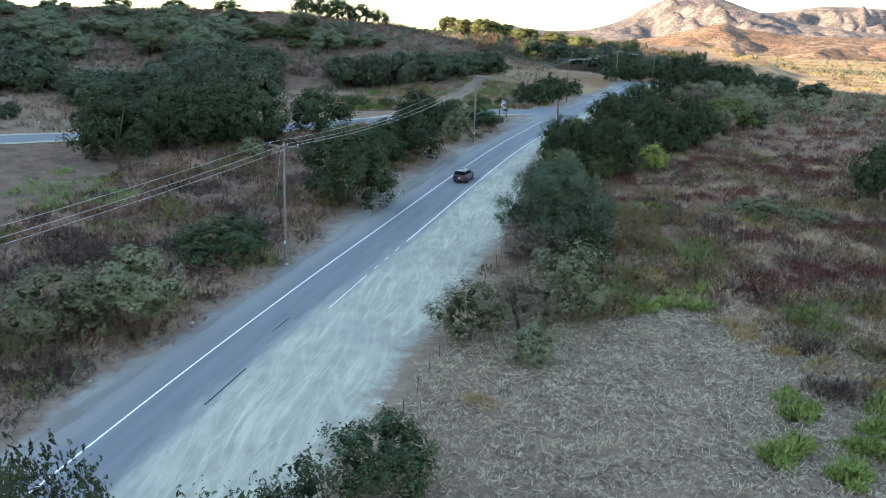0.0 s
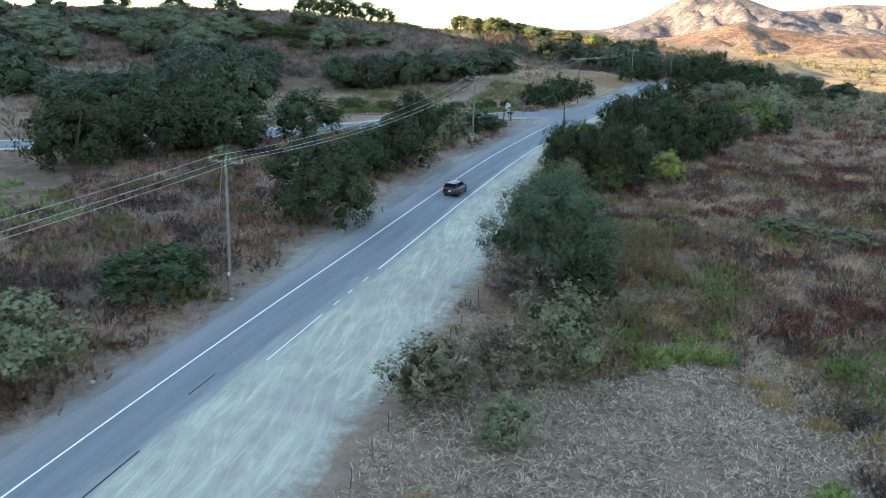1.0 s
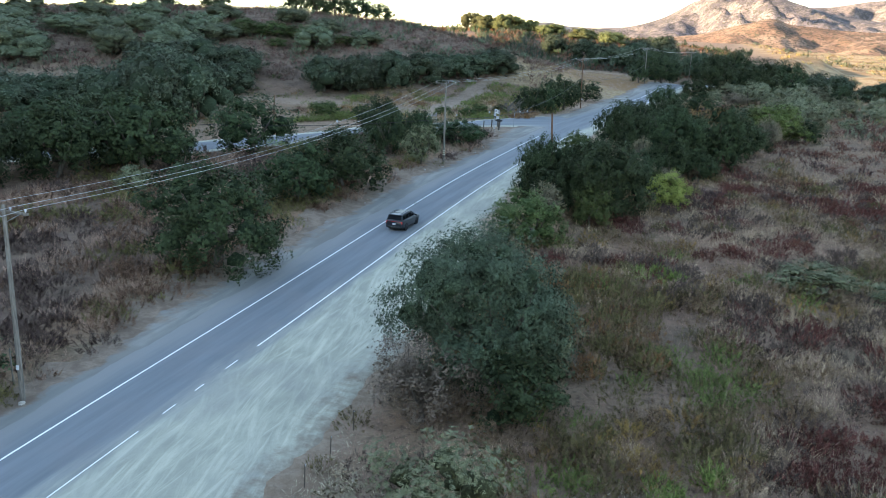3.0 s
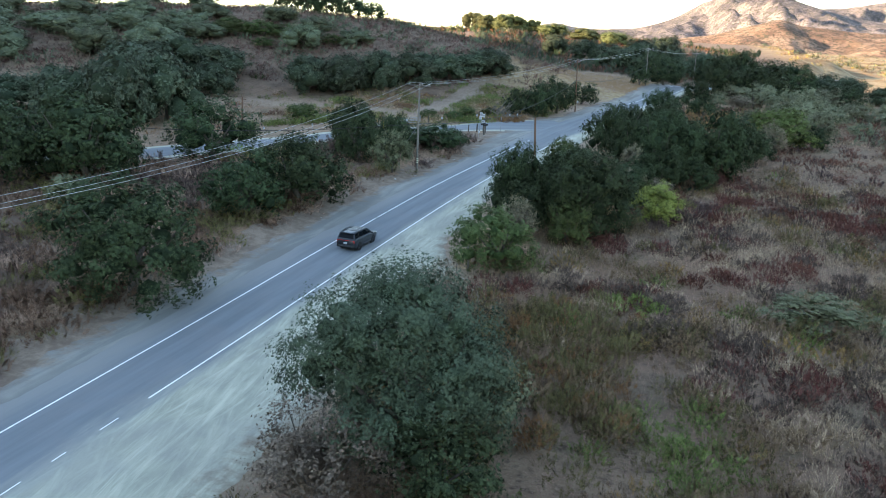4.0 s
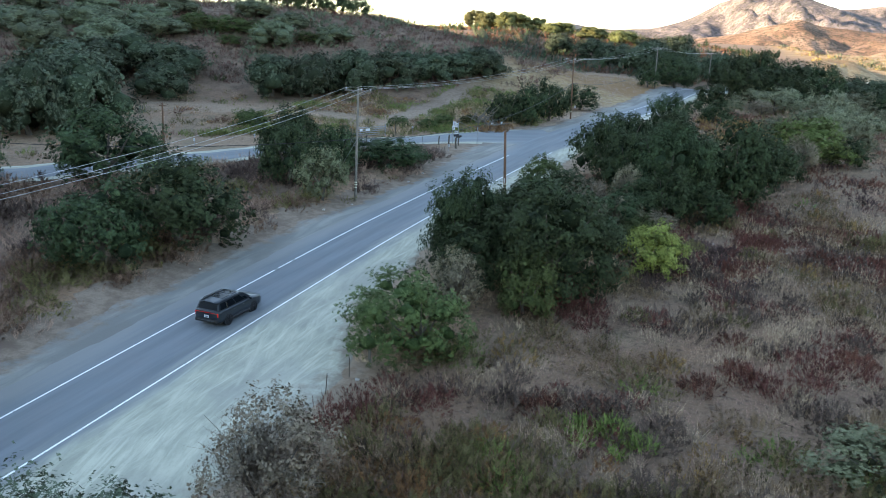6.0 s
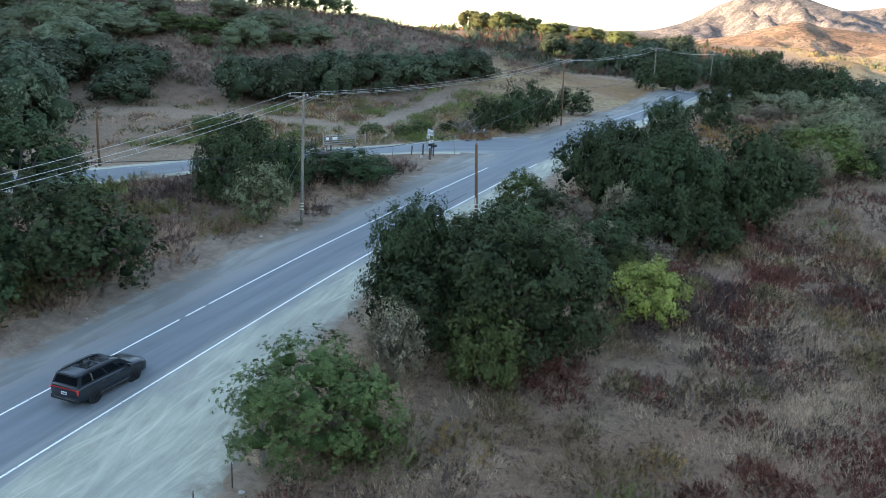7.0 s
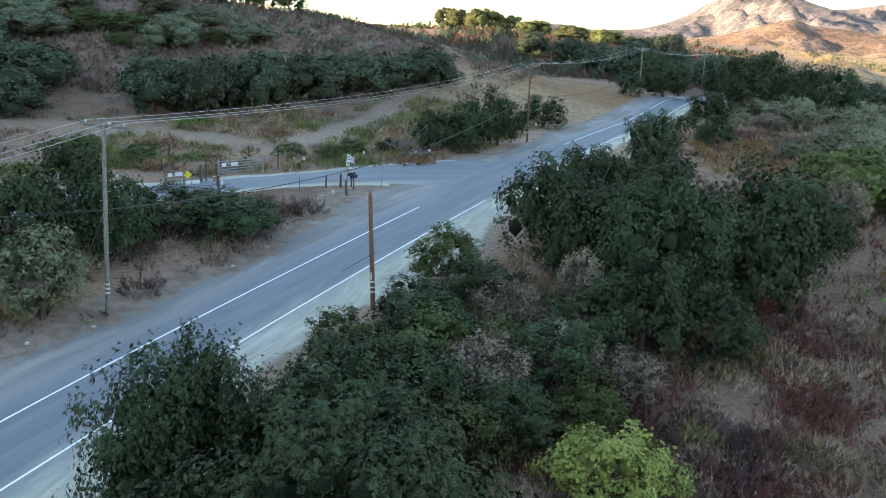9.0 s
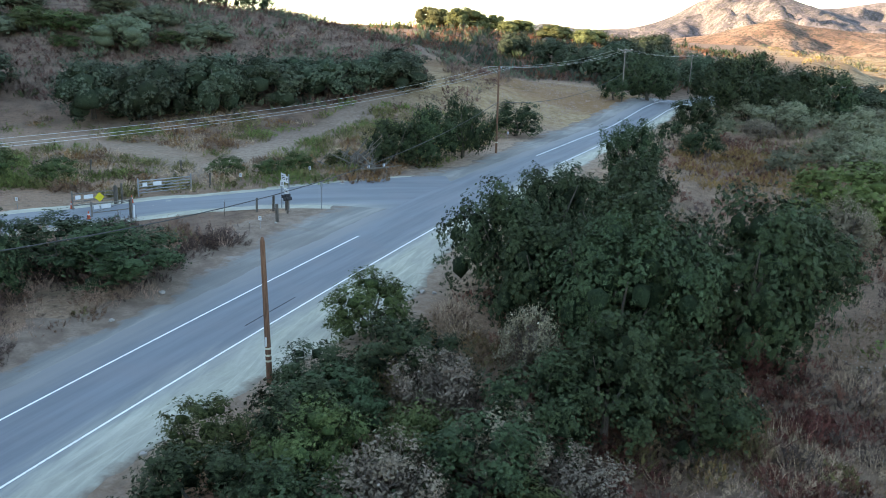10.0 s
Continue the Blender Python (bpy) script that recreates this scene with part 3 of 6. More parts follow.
# ---- plants ----
def leaves(rng, centres, normals, size, slim=0.48):
    """Diamond leaves: verts and quads. size per leaf."""
    n = len(centres)
    nrm = normals + rng.normal(0, 0.42, (n, 3))
    nrm /= np.linalg.norm(nrm, axis=1)[:, None] + 1e-9
    a = np.cross(nrm, rng.normal(0, 1, (n, 3)))
    a /= np.linalg.norm(a, axis=1)[:, None] + 1e-9
    b = np.cross(nrm, a)
    s = size[:, None]
    v = np.stack([centres - a * s * 0.5, centres + b * s * 0.5 * slim + nrm * s * 0.08, centres + a * s * 0.5, centres - b * s * 0.5 * slim + nrm * s * 0.08], 1)
    return v.reshape(-1, 3), np.arange(n * 4).reshape(-1, 4)[:, ::-1]


def unit(v):
    return v / (np.linalg.norm(v, axis=1)[:, None] + 1e-9)


ICO = bmesh.new()
bmesh.ops.create_icosphere(ICO, subdivisions=1, radius=1.0)
ICO_V = np.array([v.co for v in ICO.verts])
ICO_F = np.array([[v.index for v in f.verts] for f in ICO.faces])
ICO.free()


def crown_mesh(name, rng, r, base, top, limbs, count, size, twiggy=False):
    """A crown of foliage masses on its limbs; each mass breaks up into twig clumps that carry tufts of leaves."""
    mid, half = (base + top) / 2, (top - base) / 2
    k = np.arange(limbs) + 0.5
    turn, rise = k * 2.39996 + rng.normal(0, 0.35, limbs), 1 - 1.62 * k / limbs
    flat = np.sqrt(np.clip(1 - rise**2, 0, 1))
    way = unit(np.c_[flat * np.cos(turn), flat * np.sin(turn), rise] + rng.normal(0, 0.14, (limbs, 3)))
    reach = rng.uniform(0.40, 0.80, limbs)
    big = rng.uniform(0.20, 0.38, limbs) * (30 / max(30, limbs)) ** 0.33 * (1.22 if size > 0.3 else 1.0)
    shape = np.array((r, r, half))
    round_by = np.array((r, r, (r + half) / 2))
    c = way * reach[:, None] * shape + (0, 0, mid)
    # twig clumps stand out of each mass
    per = 13
    g = np.repeat(np.arange(limbs), per)
    out = unit(rng.normal(0, 1, (len(g), 3)) + way[g] * 0.8 + (0, 0, 0.15))
    clump = c[g] + out * big[g][:, None] * rng.uniform(0.55, 1.20, (len(g), 1)) * round_by
    small = rng.uniform(0.06, 0.135, len(g)) * np.where(rng.random(len(g)) < 0.12, 1.35, 1.0)
    # tufts on the clumps
    tuft = 5
    share = small**2 / np.sum(small**2)
    n = int(count * 1.25 / tuft)
    q = rng.choice(len(g), n, p=share)
    u = unit(rng.normal(0, 1, (n, 3)) + out[q] * 0.55 + (0, 0, 0.2))
    tip = clump[q] + u * small[q][:, None] * rng.uniform(0.45, 1.15, (n, 1)) * round_by
    hidden = np.zeros(n, bool)
    for j in range(limbs):
        hidden |= np.sum(((tip - c[j]) / (big[j] * round_by)) ** 2, 1) < 0.30
    tip, u, q = tip[~hidden], u[~hidden], q[~hidden]
    cs = np.repeat(tip, tuft, 0) + rng.normal(0, 1, (len(tip) * tuft, 3)) * size * 0.8
    around = unit((tip - (0, 0, mid)) / shape)
    ns = np.repeat(0.55 * u + 0.40 * out[q] + 0.25 * around, tuft, 0)
    keep = cs[:, 2] > -0.15
    cs, ns = cs[keep], ns[keep]
    lv, lf = leaves(rng, cs, ns + (0, 0, 0.20), size * rng.uniform(0.65, 1.6, len(cs)), 0.8)
    soft = np.repeat(unit(ns + (0, 0, 0.22) + rng.normal(0, 0.34, ns.shape)), 4, 0)
    if twiggy:
        # bare twigs fan out from the foot
        m = count // 4
        a = unit(np.c_[rng.normal(0, 0.75, (m, 2)), rng.uniform(0.35, 1.3, m)])
        lo = unit(rng.normal(0, 1, (m, 3)) + (0, 0, 0.3)) * rng.uniform(0.1, 0.7, (m, 1)) * shape + (0, 0, mid * 0.8)
        hi = lo + unit(a + rng.normal(0, 0.35, (m, 3))) * rng.uniform(0.25, 0.55, (m, 1)) * shape
        side = unit(np.cross(hi - lo, rng.normal(0, 1, (m, 3)))) * 0.009
        cv = np.stack([lo - side, hi - side * 0.3, hi + side * 0.3, lo + side], 1).reshape(-1, 3)
        cf = np.arange(m * 4).reshape(-1, 4)
        soft_in = np.repeat(unit(a + (0, 0, 0.5)), 4, 0)
    else:
        # the dense inside of each mass, which takes the darkened shade colours
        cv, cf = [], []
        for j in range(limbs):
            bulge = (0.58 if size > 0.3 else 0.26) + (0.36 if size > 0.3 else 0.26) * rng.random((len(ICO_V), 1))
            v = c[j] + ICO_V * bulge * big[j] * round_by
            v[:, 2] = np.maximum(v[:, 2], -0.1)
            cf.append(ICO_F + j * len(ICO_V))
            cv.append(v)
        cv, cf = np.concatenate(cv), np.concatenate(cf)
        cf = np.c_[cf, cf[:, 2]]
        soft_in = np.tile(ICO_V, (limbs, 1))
    if twiggy:
        me = quads_mesh(name, np.concatenate([lv, cv]), np.concatenate([lf, cf + len(lv)]))
    else:
        me = bpy.data.meshes.new(name)
        me.from_pydata(np.concatenate([lv, cv]).tolist(), [], lf.tolist() + (cf[:, :3] + len(lv)).tolist())
    me.normals_split_custom_set_from_vertices(unit(np.concatenate([soft, soft_in])).tolist())
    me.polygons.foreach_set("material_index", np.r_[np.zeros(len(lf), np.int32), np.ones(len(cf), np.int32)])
    # the insides get a fixed darker tone, as painted shade
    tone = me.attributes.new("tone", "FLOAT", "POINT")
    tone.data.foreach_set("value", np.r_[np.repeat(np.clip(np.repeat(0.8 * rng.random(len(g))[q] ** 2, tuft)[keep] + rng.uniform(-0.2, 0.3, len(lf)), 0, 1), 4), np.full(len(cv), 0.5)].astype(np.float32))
    return me


def tube(bm, path, radii, sides=7):
    """A tapered limb through points."""
    rings = []
    for i, p in enumerate(path):
        p = Vector(p)
        d = (Vector(path[min(i + 1, len(path) - 1)]) - Vector(path[max(i - 1, 0)])).normalized()
        a = d.orthogonal().normalized()
        b = d.cross(a)
        rings.append([bm.verts.new(p + (a * math.cos(t) + b * math.sin(t)) * radii[i]) for t in (k * math.tau / sides for k in range(sides))])
    for lo, hi in zip(rings, rings[1:]):
        for k in range(sides):
            bm.faces.new((lo[k], lo[(k + 1) % sides], hi[(k + 1) % sides], hi[k]))
    for ring in (rings[0][::-1], rings[-1]):
        bm.faces.new(ring)


def tree_model(name, material, seed, r, h, base, lumps, count, size, trunk, label, category):
    """A tree or bush at the origin: trunk with limbs, and a crown."""
    rng = np.random.default_rng(seed)
    thing = new(name)
    bm = bmesh.new()
    lean = rng.normal(0, 0.12, 2)
    fork = Vector((lean[0] * r, lean[1] * r, max(base * 1.1, h * 0.22)))
    tube(bm, [(0, 0, -0.3), fork * 0.5, fork], [trunk * 1.35, trunk, trunk * 0.85])
    for k in range(5):
        a = k * math.tau / 5 + rng.uniform(-0.4, 0.4)
        out = r * rng.uniform(0.45, 0.7)
        end = Vector((math.cos(a) * out, math.sin(a) * out, h * rng.uniform(0.55, 0.8)))
        tube(bm, [fork, fork.lerp(end, 0.5) + Vector((0, 0, -0.06 * h)), end], [trunk * 0.6, trunk * 0.4, trunk * 0.12], 6)
    part("trunk", bm, BARK, thing)
    twiggy = material is SAGE
    part("crown", crown_mesh("crown", rng, r, base, h, lumps, count, size, twiggy), [material, TWIG if twiggy else INSIDE_SHADE[material.name]], thing)
    return tagged(thing, label, category)


MODELS, FIRST = {}, set()


def model(kind):
    if kind not in MODELS:
        made = []
        spec = {
            "fine_oak": ("oak_tree", OAK_SOFT, 4.2, 7.6, -0.5, 84, 62000, 0.092, 0.26, "large soft-leaved oak beside the pull-out", "tree"),
            "mid_oak": ("oak_tree", OAK, 4.2, 7.0, -1.2, 38, 14000, 0.17, 0.26, "dark green live oak with small dense leaves", "tree"),
            "oak": ("oak_tree", OAK, 4.2, 7.0, -1.2, 32, 6600, 0.245, 0.26, "dark green live oak with a dense rounded crown", "tree"),
            "scrub_oak": ("oak_tree", OAK, 2.4, 4.6, -0.6, 26, 5200, 0.155, 0.14, "small dark scrub oak leafed to the ground", "tree"),
            "grey": ("shrub", OAK_GREY, 2.3, 4.4, -0.6, 26, 4200, 0.16, 0.10, "grey-green leafy shrub beside the road", "shrub"),
            "pale": ("shrub", OAK_PALE, 2.3, 4.4, -0.6, 26, 4200, 0.16, 0.10, "pale grey-green leafy shrub on the valley floor", "shrub"),
            "green": ("shrub", BUSH_GREEN, 2.3, 4.0, -0.6, 26, 4800, 0.16, 0.10, "fresh green leafy bush", "shrub"),
            "fresh": ("shrub", BUSH_FRESH, 2.3, 4.0, -0.6, 26, 4800, 0.16, 0.10, "fresh green leafy bush", "shrub"),
            "yellow": ("shrub", BUSH_YELLOW, 2.4, 3.8, -0.5, 26, 7500, 0.13, 0.10, "bright yellow-green rounded bush", "shrub"),
            "sage": ("shrub", SAGE, 2.2, 4.2, -0.3, 28, 6500, 0.105, 0.10, "half-dry shrub with pale dead leaves", "shrub"),
            "far": ("oak_tree", OAK_FAR, 4.2, 7.0, -1.2, 26, 3900, 0.32, 0.26, "dark green oak on the slope", "tree"),
            "hill_oak": ("oak_tree", OAK_HILL_LIT, 4.2, 7.0, -1.2, 26, 3400, 0.34, 0.26, "olive-green oak scrub on the slope", "tree"),
            "sunlit_oak": ("oak_tree", OAK_SUNLIT, 4.2, 7.0, -0.6, 30, 3000, 0.36, 0.26, "yellowing oak in the evening sun", "tree"),
        }[kind]
        for k in range(2 if kind == "mid_oak" else 1 if kind == "fine_oak" else 3 if kind in ("oak", "scrub_oak", "far", "hill_oak") else 2):
            made.append(tree_model(spec[0], spec[1], 17 * len(set(MODELS) - {"pale", "fresh"}) + k + 1, *spec[2:]))
        MODELS[kind] = (made, spec[2], spec[3])
    return MODELS[kind]


COUNT = [0]


def plant(kind, x, y, r, h, label="", group=""):
    """Stands one plant at x, y with crown radius r and height h."""
    made, r0, h0 = model(kind)
    COUNT[0] += 1
    k = COUNT[0] * 7 % len(made)
    z = float(land_z(x, y)) - 0.05
    m = pose(x, y, z, 0, 0, COUNT[0] * 97 % 360) @ Matrix.Diagonal((1.07 * r / r0, 1.07 * r / r0, 1.03 * h / h0, 1))
    src = made[k]
    if src.name not in FIRST:
        FIRST.add(src.name)
        src.matrix_basis = m
        ob = src
    else:
        keep = src.scale.copy()
        src.scale = (1, 1, 1)
        ob = copy_thing(src, m)
        src.scale = keep
    return tagged(ob, label, "", group)


ROADSIDE, THICKET = "oaks along the road", "roadside thicket"
# right side, near to far
plant("mid_oak", -9.9, 8.0, 2.4, 10.7, "tall oak at the edge of the road", ROADSIDE)
plant("mid_oak", -7.6, 11.2, 2.4, 8.3, group=ROADSIDE)
plant("oak", -7.8, 15.4, 2.2, 6.0, group=ROADSIDE)
plant("scrub_oak", -8.4, 24.9, 2.3, 3.0, "dark green bush at the edge of the pull-out")
plant("grey", -9.0, 41.6, 2.4, 3.8, "light green bush beside the fence posts")
plant("grey", -3.4, 46.6, 2.8, 5.2, "tall dense dark green bush in the field")
plant("sage", -6.4, 44.6, 2.3, 4.2)
plant("grey", -4.7, 39.4, 1.5, 2.2, "small olive bush with dry skirts")
plant("fine_oak", -6.5, 61.6, 4.6, 8.8, "large feathery grey-green oak beside the pull-out", ROADSIDE)
plant("sage", -8.0, 57.4, 2.7, 4.2, "brown half-dead shrub below the oak")
plant("sage", -9.5, 74.1, 2.4, 4.8, "pale grey flowering shrub at the gravel edge")
plant("green", -10.2, 88.3, 3.2, 4.5, "rounded olive-green bush at the road edge")
plant("mid_oak", -12.3, 102.6, 2.7, 6.9, group=ROADSIDE)
plant("scrub_oak", -12.2, 103.8, 2.3, 5.2, "dark scrub oak filling the roadside thicket", THICKET)
plant("scrub_oak", -10.7, 98.4, 2.4, 4.6, "dark bush at the foot of the roadside oaks")
plant("mid_oak", -5.4, 100.8, 4.4, 7.7, group=ROADSIDE)
plant("mid_oak", -8.2, 103.8, 3.2, 6.8, group=ROADSIDE)
plant("green", -6.2, 96.6, 2.0, 4.0, "olive conical bush in front of the oaks")
plant("sage", -9.9, 95.0, 1.7, 4.0)
plant("yellow", -0.5, 109.5, 2.4, 3.8)
plant("green", -12.8, 128.2, 2.3, 3.4, "fresh green bush by the stub pole")
plant("green", -13.4, 115.6, 1.7, 2.5)
plant("sage", -7.0, 121.8, 2.1, 3.4, "half-dry brush with a yellowing top")
plant("scrub_oak", -10.4, 119.5, 2.2, 2.8)
plant("mid_oak", -1.2, 129.0, 3.8, 8.3, group=ROADSIDE)
plant("oak", 4.4, 135.5, 3.9, 8.5, group=ROADSIDE)
plant("oak", -8.6, 136.5, 3.2, 6.6, group=ROADSIDE)
plant("oak", -7.6, 144.0, 2.9, 6.6, group=ROADSIDE)
plant("oak", -2.0, 138.5, 3.8, 7.6, group=ROADSIDE)
plant("sage", -4.6, 126.4, 1.5, 4.4, "bare twiggy shrub among the oaks")
plant("mid_oak", -5.2, 169.5, 2.8, 6.3, group=ROADSIDE)
plant("oak", -3.4, 157.0, 3.0, 5.4, group=ROADSIDE)
plant("fresh", 12.8, 164.0, 5.0, 6.3, "large fresh green spreading bush")
plant("scrub_oak", 9.0, 150.0, 3.0, 4.6)
plant("scrub_oak", 0.4, 192.2, 2.4, 3.8, "dark bush beside the rust-brown scrub")
plant("scrub_oak", -3.7, 203.5, 1.8, 2.6)
plant("oak", -1.3, 215.6, 3.2, 5.4, group=ROADSIDE)
plant("oak", 2.4, 236.3, 5.8, 9.4, group=ROADSIDE)
plant("oak", 12.4, 244.7, 6.5, 10.4, group=ROADSIDE)
plant("oak", 7.0, 262.0, 6.5, 12.0, group=ROADSIDE)
plant("oak", 21.0, 258.0, 6.0, 9.8, group=ROADSIDE)
for x, y, r, h in ((2.8, 215.0, 2.2, 3.2), (15.2, 254.0, 5.2, 6.6), (20.0, 217.5, 4.0, 6.2), (18.8, 194.0, 3.3, 5.0), (17.6, 208.0, 2.9, 4.4), (19.2, 176.0, 2.7, 5.0), (11.0, 228.0, 4.2, 5.4), (13.0, 240.0, 4.4, 5.6), (6.0, 232.0, 3.4, 4.6), (25.0, 232.0, 4.4, 5.6)):
    plant("pale", x, y, r, h, "rounded pale grey-green shrub on the valley floor", "valley shrubs")
plant("sage", 7.7, 218.5, 3.2, 3.4, "pale flowering shrub behind the rust-brown scrub")
plant("scrub_oak", 17.7, 165.5, 2.6, 3.8)
plant("sage", 11.4, 156.5, 2.2, 5.0, "grey bare-twigged bush beside the green bush")
plant("scrub_oak", 30.9, 243.3, 4.4, 5.6, "dark round bush on the valley floor")
plant("oak", 26.0, 98.5, 3.8, 7.3, "dark oak standing alone in the field")
plant("grey", 11.3, 84.7, 3.0, 2.2, "low spreading olive bush in the field")
plant("grey", 16.9, 84.7, 2.4, 1.8, "low spreading olive bush in the field")
plant("scrub_oak", -4.0, 59.0, 2.4, 3.6)
plant("grey", -4.0, 65.0, 2.2, 3.4)
# dense thicket between the oaks and the stub pole
plant("scrub_oak", -11.6, 112.6, 2.3, 3.0, group=THICKET)
plant("green", -9.4, 115.4, 2.0, 3.4, "green bush in the roadside thicket", THICKET)
plant("scrub_oak", -10.8, 117.0, 2.1, 3.2, group=THICKET)
plant("scrub_oak", -8.0, 111.8, 2.2, 3.6, group=THICKET)
plant("sage", -6.4, 115.0, 2.2, 3.6, "brown twiggy shrub in the roadside thicket", THICKET)
plant("scrub_oak", -4.4, 117.6, 2.4, 3.6, group=THICKET)
plant("scrub_oak", -3.0, 121.6, 2.3, 4.0, "brown twiggy shrub in the roadside thicket", THICKET)
plant("scrub_oak", -1.0, 124.4, 2.6, 5.4, group=THICKET)
plant("scrub_oak", -9.4, 123.8, 2.4, 3.4, group=THICKET)
plant("scrub_oak", -12.4, 121.4, 1.8, 2.4, group=THICKET)
plant("green", -6.8, 118.0, 1.7, 3.0, "green bush in the roadside thicket", THICKET)
plant("scrub_oak", -4.4, 112.4, 1.9, 2.8, group=THICKET)
plant("green", -2.4, 115.0, 1.6, 2.2, "low green bush in the thicket", THICKET)
plant("scrub_oak", 2.4, 126.0, 2.4, 4.2, group=THICKET)
plant("oak", 0.4, 133.4, 3.6, 7.8, group=ROADSIDE)
plant("oak", -5.4, 133.0, 3.2, 6.6, group=ROADSIDE)
plant("oak", 6.4, 142.0, 3.8, 6.8, group=ROADSIDE)
plant("oak", -6.6, 150.0, 2.6, 5.2, group=ROADSIDE)
# left verge
plant("grey", -29.6, 36.6, 3.5, 5.0, "olive-green bush on the verge")
plant("grey", -32.2, 33.6, 3.0, 4.0)
plant("scrub_oak", -31.1, 50.6, 3.8, 3.8, "dark green bush beside the power pole")
plant("mid_oak", -29.6, 73.0, 5.0, 7.8, group=ROADSIDE)
plant("oak", -31.4, 98.0, 4.4, 6.2, group=ROADSIDE)
plant("oak", -33.6, 92.5, 3.6, 5.6, group=ROADSIDE)
plant("oak", -35.6, 119.0, 2.9, 6.5, group=ROADSIDE)
plant("oak", -39.6, 127.0, 3.4, 6.2, group=ROADSIDE)
plant("grey", -28.9, 113.6, 2.4, 4.7, "rounded bush beside the power pole")
plant("oak", -33.0, 123.5, 2.6, 5.6, group=ROADSIDE)
plant("scrub_oak", -28.8, 129.4, 3.4, 3.2, "low dense oak scrub at the bank")
plant("scrub_oak", -33.4, 130.4, 3.8, 3.4, "low dense oak scrub at the bank")
OAKS_A = ((-63.6, 81.0, 5.2, 8.2), (-60.6, 90.4, 4.4, 7.8), (-54.6, 96.8, 5.4, 8.6), (-58.4, 97.6, 4.4, 7.4), (-50.6, 111.6, 5.0, 7.0), (-68.5, 88.0, 5.0, 7.6), (-67.0, 97.0, 5.0, 7.6), (-63.0, 103.5, 4.6, 7.2))
for x, y, r, h in OAKS_A:
    plant("oak", x, y, r, h, "dark oak in a stand between the roads", "oaks between the roads")
plant("grey", -49.0, 88.4, 2.2, 2.7, "grey-green bush before the oak stand")
OAKS_B = ((-77.6, 128.4, 4.8, 9.4), (-75.0, 135.2, 5.0, 9.2), (-82.5, 134.0, 5.0, 9.0), (-90.0, 145.0, 6.2, 9.4), (-97.0, 154.5, 6.2, 9.0), 
          (-105.0, 166.5, 7.4, 8.4), (-96.0, 178.5, 6.2, 6.4), (-123.6, 133.5, 6.6, 8.6), (-104.5, 176.0, 6.6, 7.4), (-112.0, 172.0, 6.0, 6.6), (-90.0, 168.0, 4.6, 5.6), (-84.0, 141.5, 5.2, 8.2), (-107.0, 130.5, 5.5, 5.6), (-96.0, 136.0, 5.0, 6.6), (-101.0, 133.0, 4.6, 5.6), (-88.0, 130.0, 4.8, 7.2), (-99.0, 121.0, 4.8, 5.4))
for x, y, r, h in OAKS_B:
    plant("far", x, y, r, h, "dark oak at the foot of the hill", "oaks below the hill")
plant("green", -58.0, 147.0, 2.4, 2.6)
plant("green", -53.0, 150.0, 2.0, 2.0)
for x, y, r, h in ((-129, 131, 7.0, 7.4), (-98.5, 101, 1.8, 2.6), (-152, 158, 6.5, 7.5)):
    plant("far", x, y, r, h, "dark oak beyond the side road", "oaks beyond the side road")
# bushes by the junction and along the far verge
plant("oak", -25.6, 170.4, 2.9, 5.8, group=ROADSIDE)
plant("oak", -23.6, 176.4, 2.9, 6.4, group=ROADSIDE)
plant("scrub_oak", -22.6, 195.6, 3.4, 4.4, "dark bush beside the road")
plant("scrub_oak", -15.8, 239.2, 2.6, 4.6)
plant("oak", -10.6, 247.0, 4.5, 7.0, group=ROADSIDE)
plant("oak", -14.0, 268.0, 6.0, 9.0, group=ROADSIDE)
plant("far", -22.0, 280.0, 6.0, 8.5, group=ROADSIDE)
# the thicket along the foot of the hill
OAKS_C = ((-74.6, 179.0, 4.6, 7.4), (-68.0, 182.0, 4.4, 7.4), (-63.3, 188.6, 4.7, 7.2), (-58.5, 195.6, 4.8, 6.8), (-53.5, 203.6, 4.7, 6.0), (-46.0, 213.0, 4.6, 5.4), (-49.0, 219.5, 4.6, 4.4), (-71.0, 187.6, 4.4, 6.4), (-65.6, 195.0, 4.4, 5.6), (-50.0, 208.8, 4.4, 5.4), (-77.6, 185.6, 4.0, 5.4), (-59.6, 202.6, 4.2, 4.6))
for x, y, r, h in OAKS_C:
    plant("far", x, y, r, h, "dark oak in the thicket below the hill", "hillside oaks")
# oaks and bushes up the slope
OAKS_D = ((-128.0, 180.0, 5.4, 6.2), (-116.0, 184.0, 6.4, 6.8), (-122.0, 192.0, 5.6, 5.8), (-113.0, 198.0, 6.0, 3.8), (-119.5, 201.0, 5.6, 5.0), (-88.5, 202.4, 4.8, 5.2), (-150.0, 191.0, 6.6, 4.4), (-152.0, 176.0, 6.6, 5.8), (-161.0, 179.0, 7.0, 5.8), (-140.0, 188.0, 6.2, 5.4),
          (-145.0, 170.0, 6.4, 6.8), (-168.0, 190.0, 6.0, 4.6), (-134.0, 197.0, 5.2, 4.6), (-80.0, 212.0, 4.4, 3.6), (-92.0, 214.0, 4.2, 3.6), (-104.0, 218.0, 4.4, 4.0), (-122.0, 214.0, 5.0, 4.0), (-140.0, 208.0, 5.0, 4.2), (-156.0, 205.0, 5.0, 4.0), (-176.0, 202.0, 5.4, 4.6), (-190.0, 196.0, 5.6, 4.8), (-172.0, 172.0, 7.0, 6.4))
